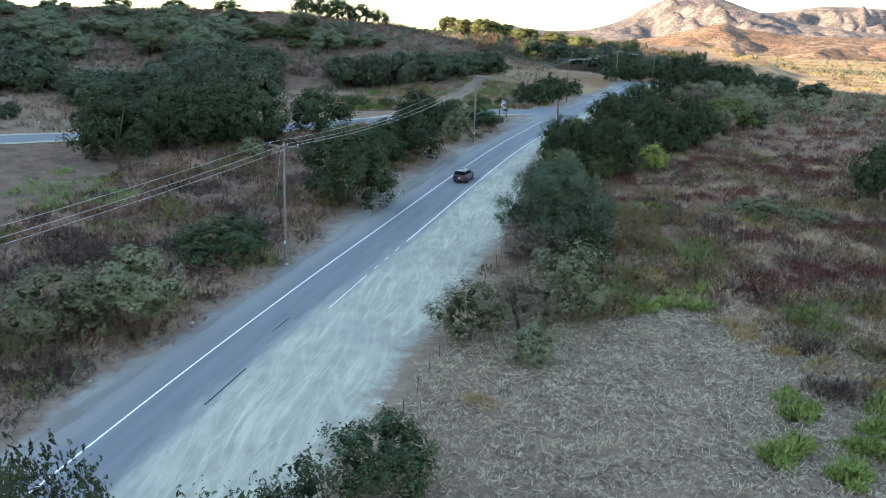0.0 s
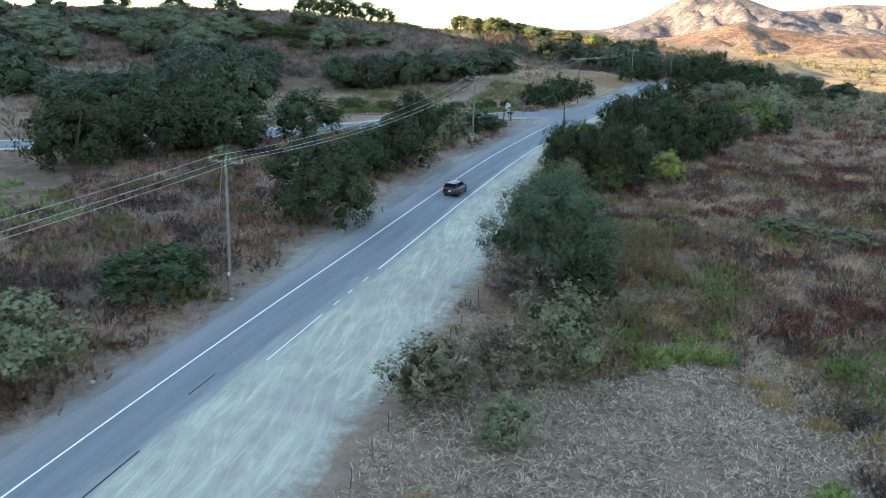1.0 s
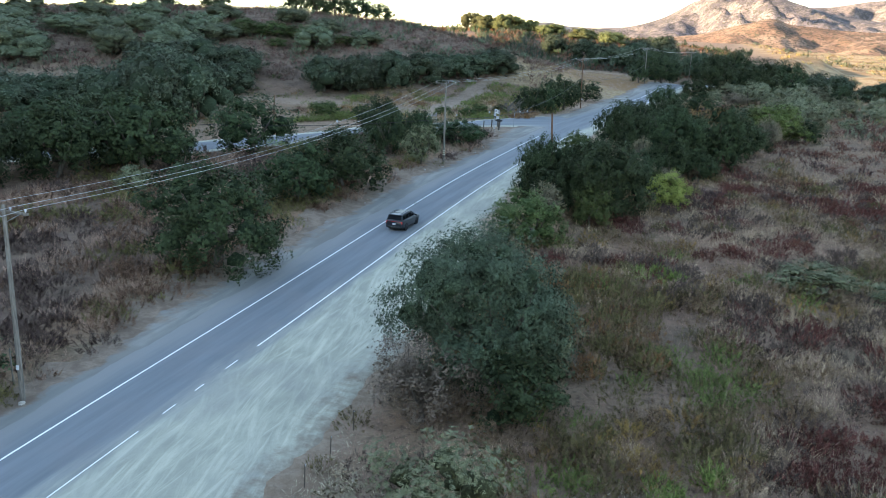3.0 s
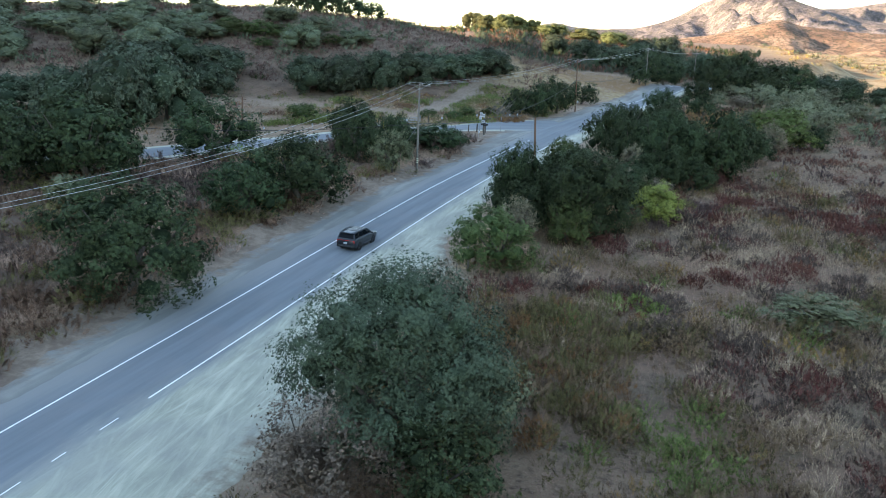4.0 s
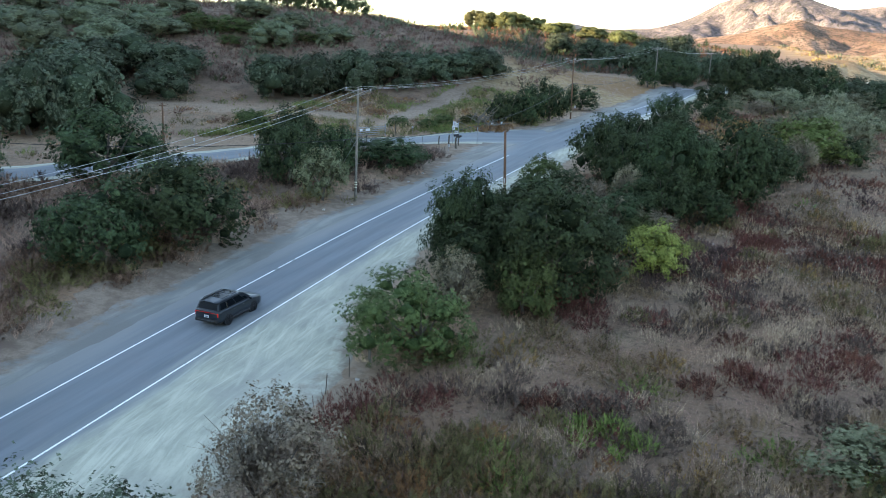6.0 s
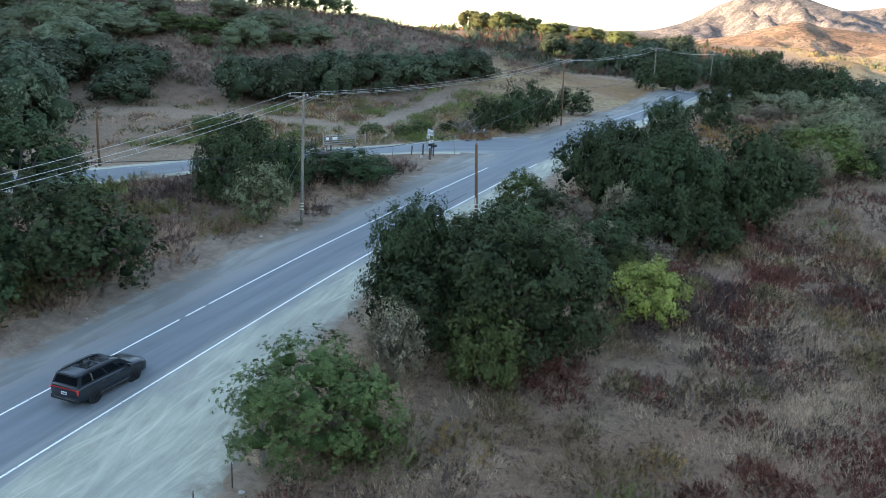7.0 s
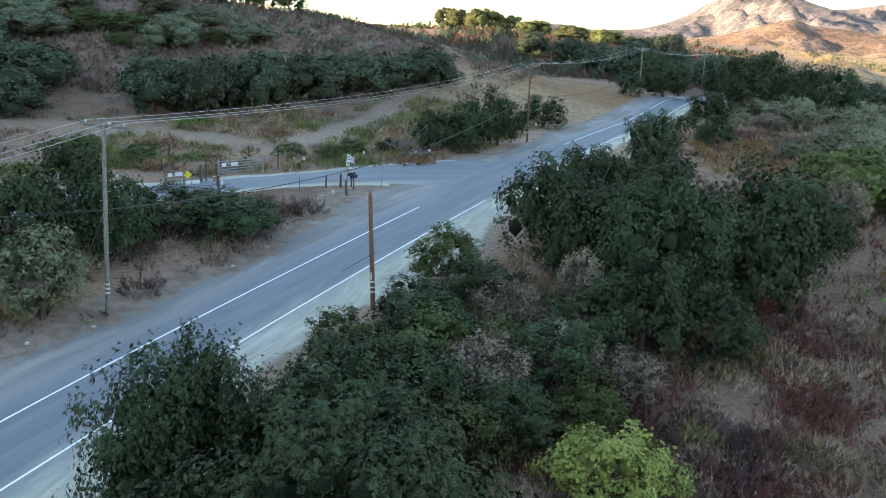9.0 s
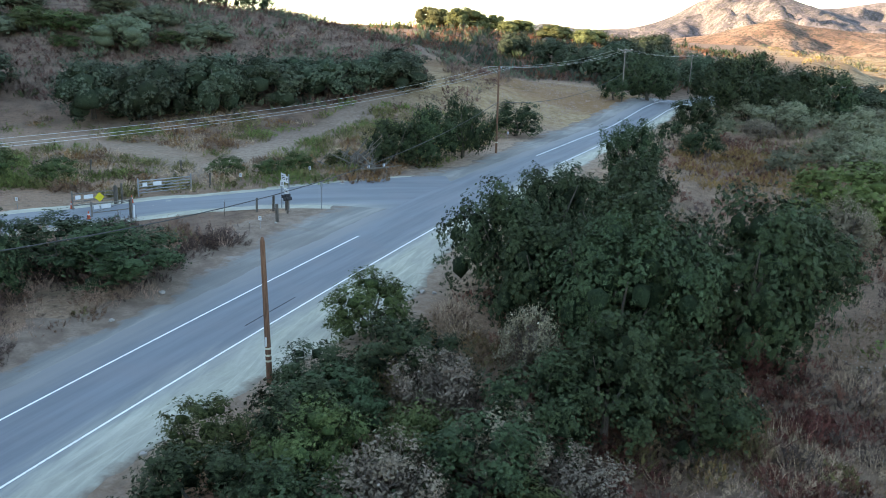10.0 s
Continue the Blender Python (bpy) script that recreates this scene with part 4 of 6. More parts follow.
for x, y, r, h in OAKS_D:
    plant("hill_oak", x, y, r, h, "olive-green oak scrub high on the hill", "hillside oaks")
for x, y, r, h in ((-95.0, 207.0, 4.0, 3.2), (-101.0, 205.0, 4.4, 3.6), (-107.0, 203.4, 4.2, 3.4), (-111.0, 206.0, 3.6, 3.0), (-97.0, 199.0, 2.6, 2.2), (-84.0, 208.0, 2.8, 2.4)):
    plant("green", x, y, r, h, "fresh green bush on the hill slope", "green hill bushes")
plant("oak", -28.4, 168.6, 2.8, 5.0, group=ROADSIDE)
for x, y, r, h in ((-41.5, 159, 1.9, 1.7), (-37.6, 160.6, 1.6, 1.5), (-36, 163, 1.7, 1.8), (-33, 166, 1.6, 1.6), (-62, 152, 2.0, 1.8)):
    plant("green", x, y, r, h, "low bright green bush behind the side road", "green bushes")
# trees on the skyline
for x, y, r, h in ((-112.5, 237, 4.4, 8.0), (-107, 239, 3.6, 6.2), (-101, 238, 4.8, 7.0), (-95, 240, 4.6, 6.2), (-88, 240, 4.0, 4.6), (-136, 232, 4.6, 4.2), (-152, 228, 5.0, 3.8), (-170, 224, 5.0, 3.8)):
    plant("oak", x, y, r, h, "tall dark tree on the ridge", "ridge trees")
for x, y, r, h in ((-110, 400, 5.0, 8.0), (-92, 366, 6.5, 7.4), (-81, 358, 6.5, 8.2), (-74, 366, 5.5, 6.0), (-62, 352, 6.0, 5.4), (-48, 345, 6.0, 5.0), (-36, 338, 5.0, 5.4)):
    plant("sunlit_oak", x, y, r, h, "oak behind the hill, evening sunlight painted into its leaves", "sunlit oaks")

# grey-green shrubs and oaks on the valley floor
for x, y, r, h in ((9.5, 192, 2.4, 3.2), (14, 198, 2.8, 3.8), (18.5, 190, 2.2, 3.0), (24, 200, 3.0, 4.0), (29, 212, 3.2, 4.2), (22, 222, 3.4, 4.6), (34, 205, 2.6, 3.2), (38, 224, 3.2, 4.2), (46, 216, 3.0, 3.6), (27, 186, 2.2, 2.6)):
    plant("pale", x, y, r, h, "pale grey-green shrub on the valley floor", "valley shrubs")
for x, y, r, h in ((16, 276, 5.5, 8.0), (28, 272, 5.5, 7.0), (36, 282, 5.0, 6.6), (20, 302, 4.8, 7.2), (44, 268, 4.6, 5.6)):
    plant("far", x, y, r, h, "dark oak at the valley edge", "valley oaks")
for x, y, r, h in ((-30, 292, 5.0, 7.5), (-22, 300, 5.5, 8.0), (-12, 296, 5.0, 8.5), (-4, 310, 5.5, 9.0), (-40, 304, 5.0, 6.5), (4, 322, 5.5, 9.0), (-16, 318, 5.5, 8.0), (-52, 312, 4.6, 6.0)):
    plant("far", x, y, r, h, "dark oak on the slope behind the meadow", "oaks behind the meadow")
# more bushes in the roadside thicket
for kind, x, y, r, h, label in (("green", -12.9, 109.0, 1.5, 1.7, "green bush in the roadside thicket"), ("scrub_oak", -9.9, 109.4, 1.8, 2.3, ""), ("scrub_oak", -7.9, 109.0, 2.0, 2.7, ""), ("green", -5.9, 110.4, 1.8, 2.5, "green bush in the roadside thicket"),
                                ("sage", -3.9, 119.6, 2.2, 3.0, "brown twiggy shrub in the roadside thicket"), ("green", -2.2, 115.8, 1.6, 2.5, "green bush at the field side of the thicket"), ("sage", -1.0, 118.8, 2.0, 2.4, "brown twiggy shrub in the roadside thicket"), ("scrub_oak", -5.0, 113.2, 1.9, 2.6, "")):
    plant(kind, x, y, r, h, label, THICKET)


# ---- low scrub and grass, too many to count ----
def free_ground(x, y, edge=0.6):
    """Where brush may grow: off the road, its shoulders and the side road."""
    d = x - road_x(y) - 1.85
    off = (d < left_edge(y) - edge) | (d > right_edge(y) + edge)
    return off & (near_path(x, y, SIDE) > 4.2) & (near_path(x, y, TRAIL) > 2.2) & (near_path(x, y, CLEARING) > 3.0)


OUT = np.array((0.1, -0.75, 0.6))


def brush(name, material, rng, x, y, r, h, sprays, stems, label, long=0.6, thin=0.03, lie=0.45, size=0.5):
    """One sheet of many low plants: each a loose dome of leafy sprays with thin stems standing out of it."""
    n = len(x)
    z = land_z(x, y)
    verts, faces, soft, tones = [], [], [], []
    own = 1.5 * rng.random(n)
    if sprays:
        k = np.repeat(np.arange(n), sprays)
        u = rng.normal(0, 1, (len(k), 3))
        u /= np.linalg.norm(u, axis=1)[:, None]
        u[:, 2] = np.abs(u[:, 2])
        rad = rng.uniform(0.15, 1.05, len(k)) ** 0.45
        c = np.c_[x[k] + u[:, 0] * r[k] * rad, y[k] + u[:, 1] * r[k] * rad, z[k] + 0.03 + u[:, 2] * h[k] * rad]
        axis = unit(u * (0.75, 0.75, 0.5) + (0, 0, 0.75) + rng.normal(0, 0.33, u.shape))
        side = unit(np.cross(axis, rng.normal(0, 1, u.shape)))
        t = (size * r[k] * rng.uniform(0.6, 1.5, len(k)))[:, None]
        v = np.stack([c - axis * t * 0.55, c + side * t * 0.24, c + axis * t * 0.55, c - side * t * 0.24], 1).reshape(-1, 3)
        f = np.arange(len(k) * 4).reshape(-1, 4)
        flip = np.cross(side, axis) @ OUT < 0
        f[flip] = f[flip][:, ::-1]
        q = u * 1.2 + (0, 0, 0.22) + rng.normal(0, 0.3, u.shape)
        verts.append(v), faces.append(f), soft.append(np.repeat(q, 4, 0)), tones.append(np.repeat(own[k], 4))
    if stems:
        k = np.repeat(np.arange(n), stems)
        u = rng.normal(0, 1, (len(k), 3))
        u /= np.linalg.norm(u, axis=1)[:, None]
        rad = rng.uniform(0, 1, len(k)) ** 0.5
        root = np.c_[x[k] + u[:, 0] * r[k] * rad * 0.8, y[k] + u[:, 1] * r[k] * rad * 0.8, z[k] + 0.3 * h[k] * (1 - rad)]
        a = np.c_[u[:, 0] * lie, u[:, 1] * lie, np.ones(len(k))] + rng.normal(0, 0.25 + 0.3 * lie, (len(k), 3)) * (1, 1, 0.2)
        a /= np.linalg.norm(a, axis=1)[:, None]
        side = np.cross(a, rng.normal(0, 1, a.shape))
        side /= np.linalg.norm(side, axis=1)[:, None]
        t = (long * r[k] * rng.uniform(0.5, 1.4, len(k)))[:, None]
        v = np.stack([root - side * thin * 0.3, root + a * t * 0.55 - side * thin * 0.5, root + a * t, root + a * t * 0.55 + side * thin * 0.5], 1).reshape(-1, 3)
        off = sum(len(w) for w in verts)
        face = np.cross(side, a)
        up = np.where(face @ OUT < 0, -1, 1)[:, None]
        quad = np.arange(len(k) * 4).reshape(-1, 4)
        verts.append(v), faces.append(np.where(up > 0, quad[:, ::-1], quad) + off)
        soft.append(np.repeat(face * up * 0.5 + (0, 0, 0.7), 4, 0)), tones.append(np.repeat(own[k] * 0.5, 4))
    me = quads_mesh(name, np.concatenate(verts), np.concatenate(faces))
    soft = np.concatenate(soft)
    soft /= np.linalg.norm(soft, axis=1)[:, None] + 1e-9
    me.normals_split_custom_set_from_vertices(soft.tolist())
    tone = me.attributes.new("tone", "FLOAT", "POINT")
    tone.data.foreach_set("value", np.concatenate(tones).astype(np.float32))
    tagged(part(name, me, material), label, "vegetation", kind="stuff")


def scatter(rng, n, xa, xb, ya, yb, where=None):
    x, y = rng.uniform(xa, xb, n), rng.uniform(ya, yb, n)
    ok = free_ground(x, y)
    if where is not None:
        ok &= where(x, y)
    return x[ok], y[ok]


def build_brush():
    rng = np.random.default_rng(5)
    near = lambda a, b: (a > road_x(b) + 11) & ((b > 49 + 3 * np.sin(a * 0.5)) | (a > 14 - 0.15 * (b - 40) + 2 * np.sin(b)))  # noqa: E731
    def drifted(x, y, scale, seed):
        return np.array([noise.noise(Vector((a / scale, b / scale, seed))) for a, b in zip(x, y)])

    def mat_of_brush(count, xa, xb, ya, yb, where, kinds, lo, hi, sprays, stems, drift=0.0, leaf=0.40, cut=-0.22):
        """Rounded shrubs in uneven drifts; which kind grows where follows broad patches."""
        x, y = scatter(rng, count, xa, xb, ya, yb, where)
        dense = drifted(x, y, 5.5, 3.3) + 0.6 * drifted(x, y, 2.4, 9.1)
        ok = dense + rng.normal(0, 0.2, len(x)) + 0.3 * step(4, 9, x) * step(90, 80, y) > cut
        x, y = x[ok], y[ok]
        p = 2.6 * drifted(x, y, 7.5, 1.7) + 1.3 * drifted(x, y, 3.0, 5.2) + rng.normal(0, 0.22, len(x)) + drift * (y - 90) / 40 + 0.55 * step(4, 9, x) * step(90, 80, y)
        for a, b, name, mat, tall, leafy, label in kinds:
            k = (p >= a) & (p < b)
            r = lo + (hi - lo) * rng.random(int(k.sum())) ** 1.8
            brush(name, mat, rng, x[k], y[k], r, r * tall, int(sprays * leafy), int(stems / leafy), label, 0.9, 0.022, 0.5, leaf)

    field = (
        (-9, -1.45, "weeds", SCRUB_GREEN, 0.75, 1.0, "fresh green weeds in low clumps"),
        (-1.45, -0.75, "dry_scrub", SCRUB_OLIVE, 1.0, 1.0, "olive-green low scrub"),
        (-0.75, -0.67, "gold_scrub", SCRUB_GOLD, 0.9, 0.9, "golden-orange withered scrub"),
        (-0.67, -0.15, "dry_scrub", SCRUB_BROWN, 0.85, 1.0, "brown dry knee-high scrub across the field"),
        (-0.15, 0.40, "pale_scrub", SCRUB_TAN, 0.6, 0.24, "pale tan feathery dry grass in the field"),
        (0.40, 0.85, "dry_scrub", SCRUB_MAUVE, 0.9, 1.0, "dark mauve-brown scrub in the field"),
        (0.85, 9, "dry_scrub", SCRUB_RED, 0.65, 1.0, "rust-red dry buckwheat scrub"),
    )
    # right-hand field
    mat_of_brush(4800, -14, 27, 40, 136, near, field, 0.5, 1.6, 54, 12, 0.5, 0.31)
    mat_of_brush(3000, -12, 58, 128, 216, near, field, 0.6, 1.6, 22, 4, 0.35)
    mat_of_brush(1000, 25, 50, 50, 134, near, field, 0.7, 1.8, 24, 6)
    # feathery dry grass between the shrubs
    for n, xa, xb, ya, yb, blades in ((5200, -12, 27, 48, 100, 8), (3600, -12, 30, 100, 150, 7), (1500, 3, 18, 94, 113, 10), (2400, -6, 58, 150, 216, 5)):
        x, y = scatter(rng, n, xa, xb, ya, yb, near)
        r = rng.uniform(0.35, 0.75, len(x))
        brush("dry_grass", SCRUB_TAN, rng, x, y, r, r * 0.6, 0, blades, "soft pale tan grass between the shrubs", 1.0, 0.028, 0.55)
    # rust-brown opening among the bushes
    x, y = scatter(rng, 260, -2, 13, 176, 204, near)
    r = rng.uniform(0.6, 1.3, len(x))
    brush("gold_scrub", SCRUB_GOLD, rng, x, y, r, r * 0.6, 26, 8, "golden-brown low scrub among the bushes", size=0.38)
    # taller scrub below the big oak
    for n, mat, label in ((110, SCRUB_OLIVE, "tall olive scrub below the big oak"), (60, SCRUB_BROWN, "tall brown scrub below the big oak"), (40, SCRUB_GOLD, "golden scrub below the big oak")):
        x, y = scatter(rng, n, -9, 2, 64, 82, near)
        r = rng.uniform(0.7, 1.2, len(x))
        brush("dry_scrub", mat, rng, x, y, r, r * 1.1, 60, 30, label, 0.9, 0.022, size=0.36)
    # spiky green weeds in known clumps
    cs = np.array(((7.7, 32.0), (8.3, 33.2), (10.3, 31.0), (11.0, 32.4), (9.1, 37.1), (9.6, 38.2), (8.6, 39.0), (12.4, 36.6), (12.8, 34.0), (13.4, 31.4), (11.6, 34.6), (13.6, 37.6),
                   (1.1, 50.4), (2.6, 51.4), (3.6, 53.2), (4.6, 52.4), (0.2, 51.0), (3.0, 54.6), (-0.4, 84.4), (0.8, 85.2), (1.8, 84.0), (-2.0, 79.2), (-3.6, 81.0), (5.0, 56.5), (14.2, 40.2)))
    x, y = np.repeat(cs, 4, 0).T + rng.normal(0, 0.38, (2, len(cs) * 4))
    r = rng.uniform(0.45, 0.8, len(x))
    brush("weeds", WEED, rng, x, y, r, r * 0.9, 40, 60, "bright green spiky weeds at the field corner", 1.0, 0.05, 0.9)
    # dark and rust-red drifts beside the thicket
    for n, mat, xa, xb, ya, yb, label in ((150, SCRUB_MAUVE, -1, 6, 105, 118, "dark mauve-brown scrub beside the thicket"), (260, SCRUB_RED, 5, 24, 112, 130, "rust-red buckwheat drift"), (60, SCRUB_MAUVE, 6, 20, 100, 122, "dark mauve-brown scrub among the buckwheat")):
        x, y = scatter(rng, n, xa, xb, ya, yb, near)
        ok = drifted(x, y, 4.0, float(n)) > -0.12
        x, y = x[ok], y[ok]
        r = rng.uniform(0.6, 1.3, len(x))
        brush("dry_scrub", mat, rng, x, y, r, r * 0.6, 44, 10, label, 0.9, 0.022, size=0.34)
    # pale seed heads on the buckwheat
    x, y = scatter(rng, 420, 2, 26, 104, 140, near)
    r = rng.uniform(0.4, 0.8, len(x))
    brush("flower_heads", FLOWER, rng, x, y, r, r * 1.1, 9, 0, "pale dry flower heads above the scrub", size=0.16)
    # withered tufts standing alone
    cs = np.array(((-6.8, 33.6), (0.9, 78.2), (1.8, 77.4), (13.6, 42.6), (11.0, 44.5), (6.0, 58.0), (0.5, 57.5), (2.2, 56.8), (1.4, 59.0), (7.5, 47.5), (9.0, 46.0), (6.6, 49.0)))
    x, y = np.repeat(cs, 3, 0).T + rng.normal(0, 0.35, (2, len(cs) * 3))
    r = rng.uniform(0.5, 0.9, len(x))
    brush("gold_scrub", SCRUB_GOLD, rng, x, y, r, r * 0.9, 16, 50, "yellow-orange withered tufts", 0.9, 0.03, 0.6)
    x, y = np.array(((11.3, 39.8), (12.2, 40.2), (10.8, 40.6), (9.0, 55.0), (9.9, 55.6), (10.6, 47.2), (11.6, 46.4))).T
    brush("dry_scrub", SCRUB_MAUVE, rng, x, y, np.full(7, 1.15), np.full(7, 1.05), 110, 90, "round dark brown shrub in the field corner", 0.5, 0.03, size=0.35)
    # the mown corner: matted straw, and feathery grass round it
    x, y = scatter(rng, 11000, -14, 16, 10, 56, lambda a, b: (a > road_x(b) + 10.5) & (b < 53 + 2 * np.sin(a)))
    r = rng.uniform(0.15, 0.45, len(x))
    brush("dry_grass", STRAW, rng, x, y, r, r * 0.2, 0, 6, "matted pale dry straw lying on the ground", 0.8, 0.035, 1.6)
    # left verge between the two roads
    verge = lambda a, b: (a < road_x(b) - 3) & (a > -54 - 0.25 * np.abs(b - 60)) & (beyond(a, b) < 0.3)  # noqa: E731
    wild = (
        (-9, -0.75, "dry_scrub", SCRUB_OLIVE, 0.7, 1.0, "olive scrub on the verge"),
        (-0.75, -0.1, "dry_scrub", SCRUB_BROWN, 0.65, 1.0, "brown dry scrub on the verge"),
        (-0.1, 0.5, "pale_scrub", SCRUB_TAN, 0.5, 0.2, "tan dry grass tufts on the verge"),
        (0.5, 9, "dry_scrub", SCRUB_MAUVE, 0.75, 1.0, "dark mauve-brown scrub on the verge"),
    )
    mat_of_brush(4600, -58, -24, 10, 140, verge, wild, 0.6, 1.7, 28, 8, cut=-0.6)
    mat_of_brush(1300, -100, -56, 20, 130, verge, wild, 0.8, 1.8, 20, 5, cut=-0.6)
    cs = np.array(((-58, 61), (-55, 64), (-52, 66), (-60, 66), (-57, 69), (-50, 63), (-62, 58), (-54, 58), (-64, 72), (-44, 54), (-28.2, 28.7), (-47, 118), (-52, 119)))
    x, y = np.repeat(cs, 9, 0).T + rng.normal(0, 1.1, (2, len(cs) * 9))
    r = rng.uniform(0.5, 1.1, len(x))
    brush("weeds", SCRUB_GREEN, rng, x, y, r, r * 0.7, 12, 26, "yellowish green weeds on the verge", 0.8, 0.05, 0.8)
    x, y = scatter(rng, 4000, -110, -24, 8, 200, lambda a, b: a < road_x(b) - 3)
    r = rng.uniform(0.3, 0.6, len(x))
    brush("dry_grass", SCRUB_BROWN, rng, x, y, r, r * 0.5, 0, 9, "brown dry grass on the verge", 1.1, 0.035)
    # flat land between the side road and the hill
    flat = lambda a, b: (beyond(a, b) > 0.6) & (b < 190)  # noqa: E731
    low = (
        (-9, -0.9, "weeds", SCRUB_GREEN, 0.75, 1.0, "yellow-green weeds below the hill"),
        (-0.9, -0.1, "dry_scrub", SCRUB_OLIVE, 0.7, 1.0, "olive scrub below the hill"),
        (-0.1, 0.45, "pale_scrub", SCRUB_TAN, 0.55, 0.2, "tan dry grass below the hill"),
        (0.45, 0.8, "dry_scrub", SCRUB_GOLD, 0.6, 1.0, "golden-brown scrub below the hill"),
        (0.8, 9, "dry_scrub", SCRUB_BROWN, 0.6, 1.0, "brown scrub below the hill"),
    )
    mat_of_brush(2900, -66, -24, 146, 206, lambda a, b: flat(a, b) | ((beyond(a, b) > 0.6) & (a > -50) & (b < 206)), low, 0.6, 1.4, 24, 5, -0.18, cut=-0.5)
    mat_of_brush(700, -105, -62, 110, 176, flat, low, 0.6, 1.4, 20, 5, -0.3)
    # the strip of green weeds behind the side road
    x, y = rng.uniform(-62, -47, 90), rng.uniform(0, 1, 90)
    y = np.interp(x, (-62, -47), (128, 146)) + 6 + 5 * y
    r = rng.uniform(0.6, 1.2, 90)
    brush("weeds", SCRUB_GREEN, rng, x, y, r, r * 0.8, 34, 12, "rank green weeds behind the side road", size=0.38)
    # the hill
    for mat, n, lo, hi, per, seed, cut, label in (
        (SCRUB_RUSSET, 4400, 0.8, 1.8, 17, 0.7, -1.2, "mauve-brown chaparral on the hill"),
        (SCRUB_BROWN, 3800, 0.7, 1.7, 17, 1.7, -0.8, "brown chaparral on the hill"),
        (OAK_HILL_LIT, 2200, 1.0, 2.4, 20, 2.9, -0.1, "dark green chaparral shrubs on the hill"),
        (BUSH_GREEN, 700, 0.8, 1.9, 18, 4.1, 0.6, "green shrubs on the hill"),
        (SCRUB_TAN, 600, 0.4, 0.9, 18, 1.9, 0.3, "dry tan tufts on the hill"),
    ):
        x, y = scatter(rng, n, -290, -34, 160, 262, lambda a, b: (patches(a, b, 11.0, seed) > cut) & (land_z(a, b) > 4.8))
        r = rng.uniform(lo, hi, len(x))
        brush("hill_scrub", mat, rng, x, y, r, r * 0.75, per, 0, label, size=0.45)
    x, y = scatter(rng, 900, -175, -82, 90, 168, lambda a, b: beyond(a, b) + (a < -100) > 0.5)
    r = rng.uniform(0.7, 1.6, len(x))
    brush("hill_scrub", SCRUB_RUSSET, rng, x, y, r, r * 0.6, 16, 0, "russet brush below the hill")
    # tufts on the golden slope beside the trail
    x, y = scatter(rng, 1800, -50, -14, 196, 262, lambda a, b: a < road_x(b) - 6)
    r = rng.uniform(0.25, 0.6, len(x))
    brush("dry_grass", STRAW, rng, x, y, r, r * 0.4, 0, 9, "pale gold grass on the slope", 0.9, 0.035)
    # valley floor and far woods
    for mat, n, xa, xb, ya, yb, lo, hi, label in (
        (SCRUB_OLIVE, 700, -2, 120, 196, 330, 0.8, 1.9, "olive brush on the valley floor"),
        (OAK_PALE, 520, 14, 120, 172, 330, 1.2, 2.8, "grey-green brush on the valley floor"),
        (SCRUB_TAN, 700, 4, 120, 165, 330, 0.8, 1.8, "tan dry brush on the valley floor"),
        (SCRUB_RED, 700, 8, 130, 165, 300, 0.8, 1.8, "rust-brown brush on the valley floor"),
        (OAK, 700, -260, 20, 275, 520, 1.5, 4.0, "dark woods behind the hill"),
        (OAK_SUNLIT, 350, -220, 10, 285, 480, 1.5, 3.5, "bushes behind the hill with sunlight painted into their leaves"),
        (SCRUB_RED, 800, -220, 10, 268, 480, 1.0, 2.4, "rust-brown brush behind the hill"),
        (OAK_GREY, 700, 40, 900, 380, 1150, 2.0, 5.0, "far trees on the sunlit valley floor"),
        (SCRUB_GOLD, 900, 30, 700, 360, 1000, 1.5, 4.0, "golden brush on the sunlit valley floor"),
        (SCRUB_BROWN, 900, 30, 700, 360, 1000, 1.5, 4.0, "brown brush on the sunlit valley floor"),
    ):
        x, y = scatter(rng, n, xa, xb, ya, yb, lambda a, b: (np.abs(a - road_x(b)) > 9))
        r = rng.uniform(lo, hi, len(x))
        brush("far_brush", mat, rng, x, y, r, r * (0.4 if mat in (SCRUB_GOLD, SCRUB_BROWN) else 0.85), 11, 0, label)
    # the dark slope behind the meadow
    for mat, n, lo, hi, label in ((OAK_FAR, 420, 1.4, 3.2, "dark oak scrub behind the meadow"), (SCRUB_RED, 600, 1.0, 2.2, "rust-brown brush behind the meadow"), (SCRUB_MAUVE, 500, 1.0, 2.2, "dark brush behind the meadow")):
        x, y = scatter(rng, n, -78, 16, 262, 350, lambda a, b: (np.abs(a - road_x(b)) > 9) & (b > 262 + 0.35 * np.abs(a + 20)))
        r = rng.uniform(lo, hi, len(x))
        brush("far_brush", mat, rng, x, y, r, r * 0.9, 16, 0, label)
    # a row of trees across the valley
    x = rng.uniform(60, 420, 260)
    y = 640 + 0.12 * x + rng.normal(0, 9, 260)
    r = rng.uniform(1.8, 3.6, 260)
    brush("far_brush", OAK_GREY, rng, x, y, r, r * rng.uniform(0.8, 2.0, 260), 24, 0, "row of far trees across the valley")


    # rounded single shrubs standing out of the pale grass
    own = np.random.default_rng(71)
    for n, mat, lo, hi, tall, label in ((44, SCRUB_MAUVE, 0.8, 1.5, 0.85, "dark mauve-brown mounded shrub in pale grass"), (26, SCRUB_RED, 0.8, 1.4, 0.75, "rust-red mounded buckwheat in pale grass"), (22, SCRUB_OLIVE, 0.8, 1.4, 0.95, "olive mounded shrub in pale grass")):
        x, y = scatter(own, n, -3, 26, 78, 128, near)
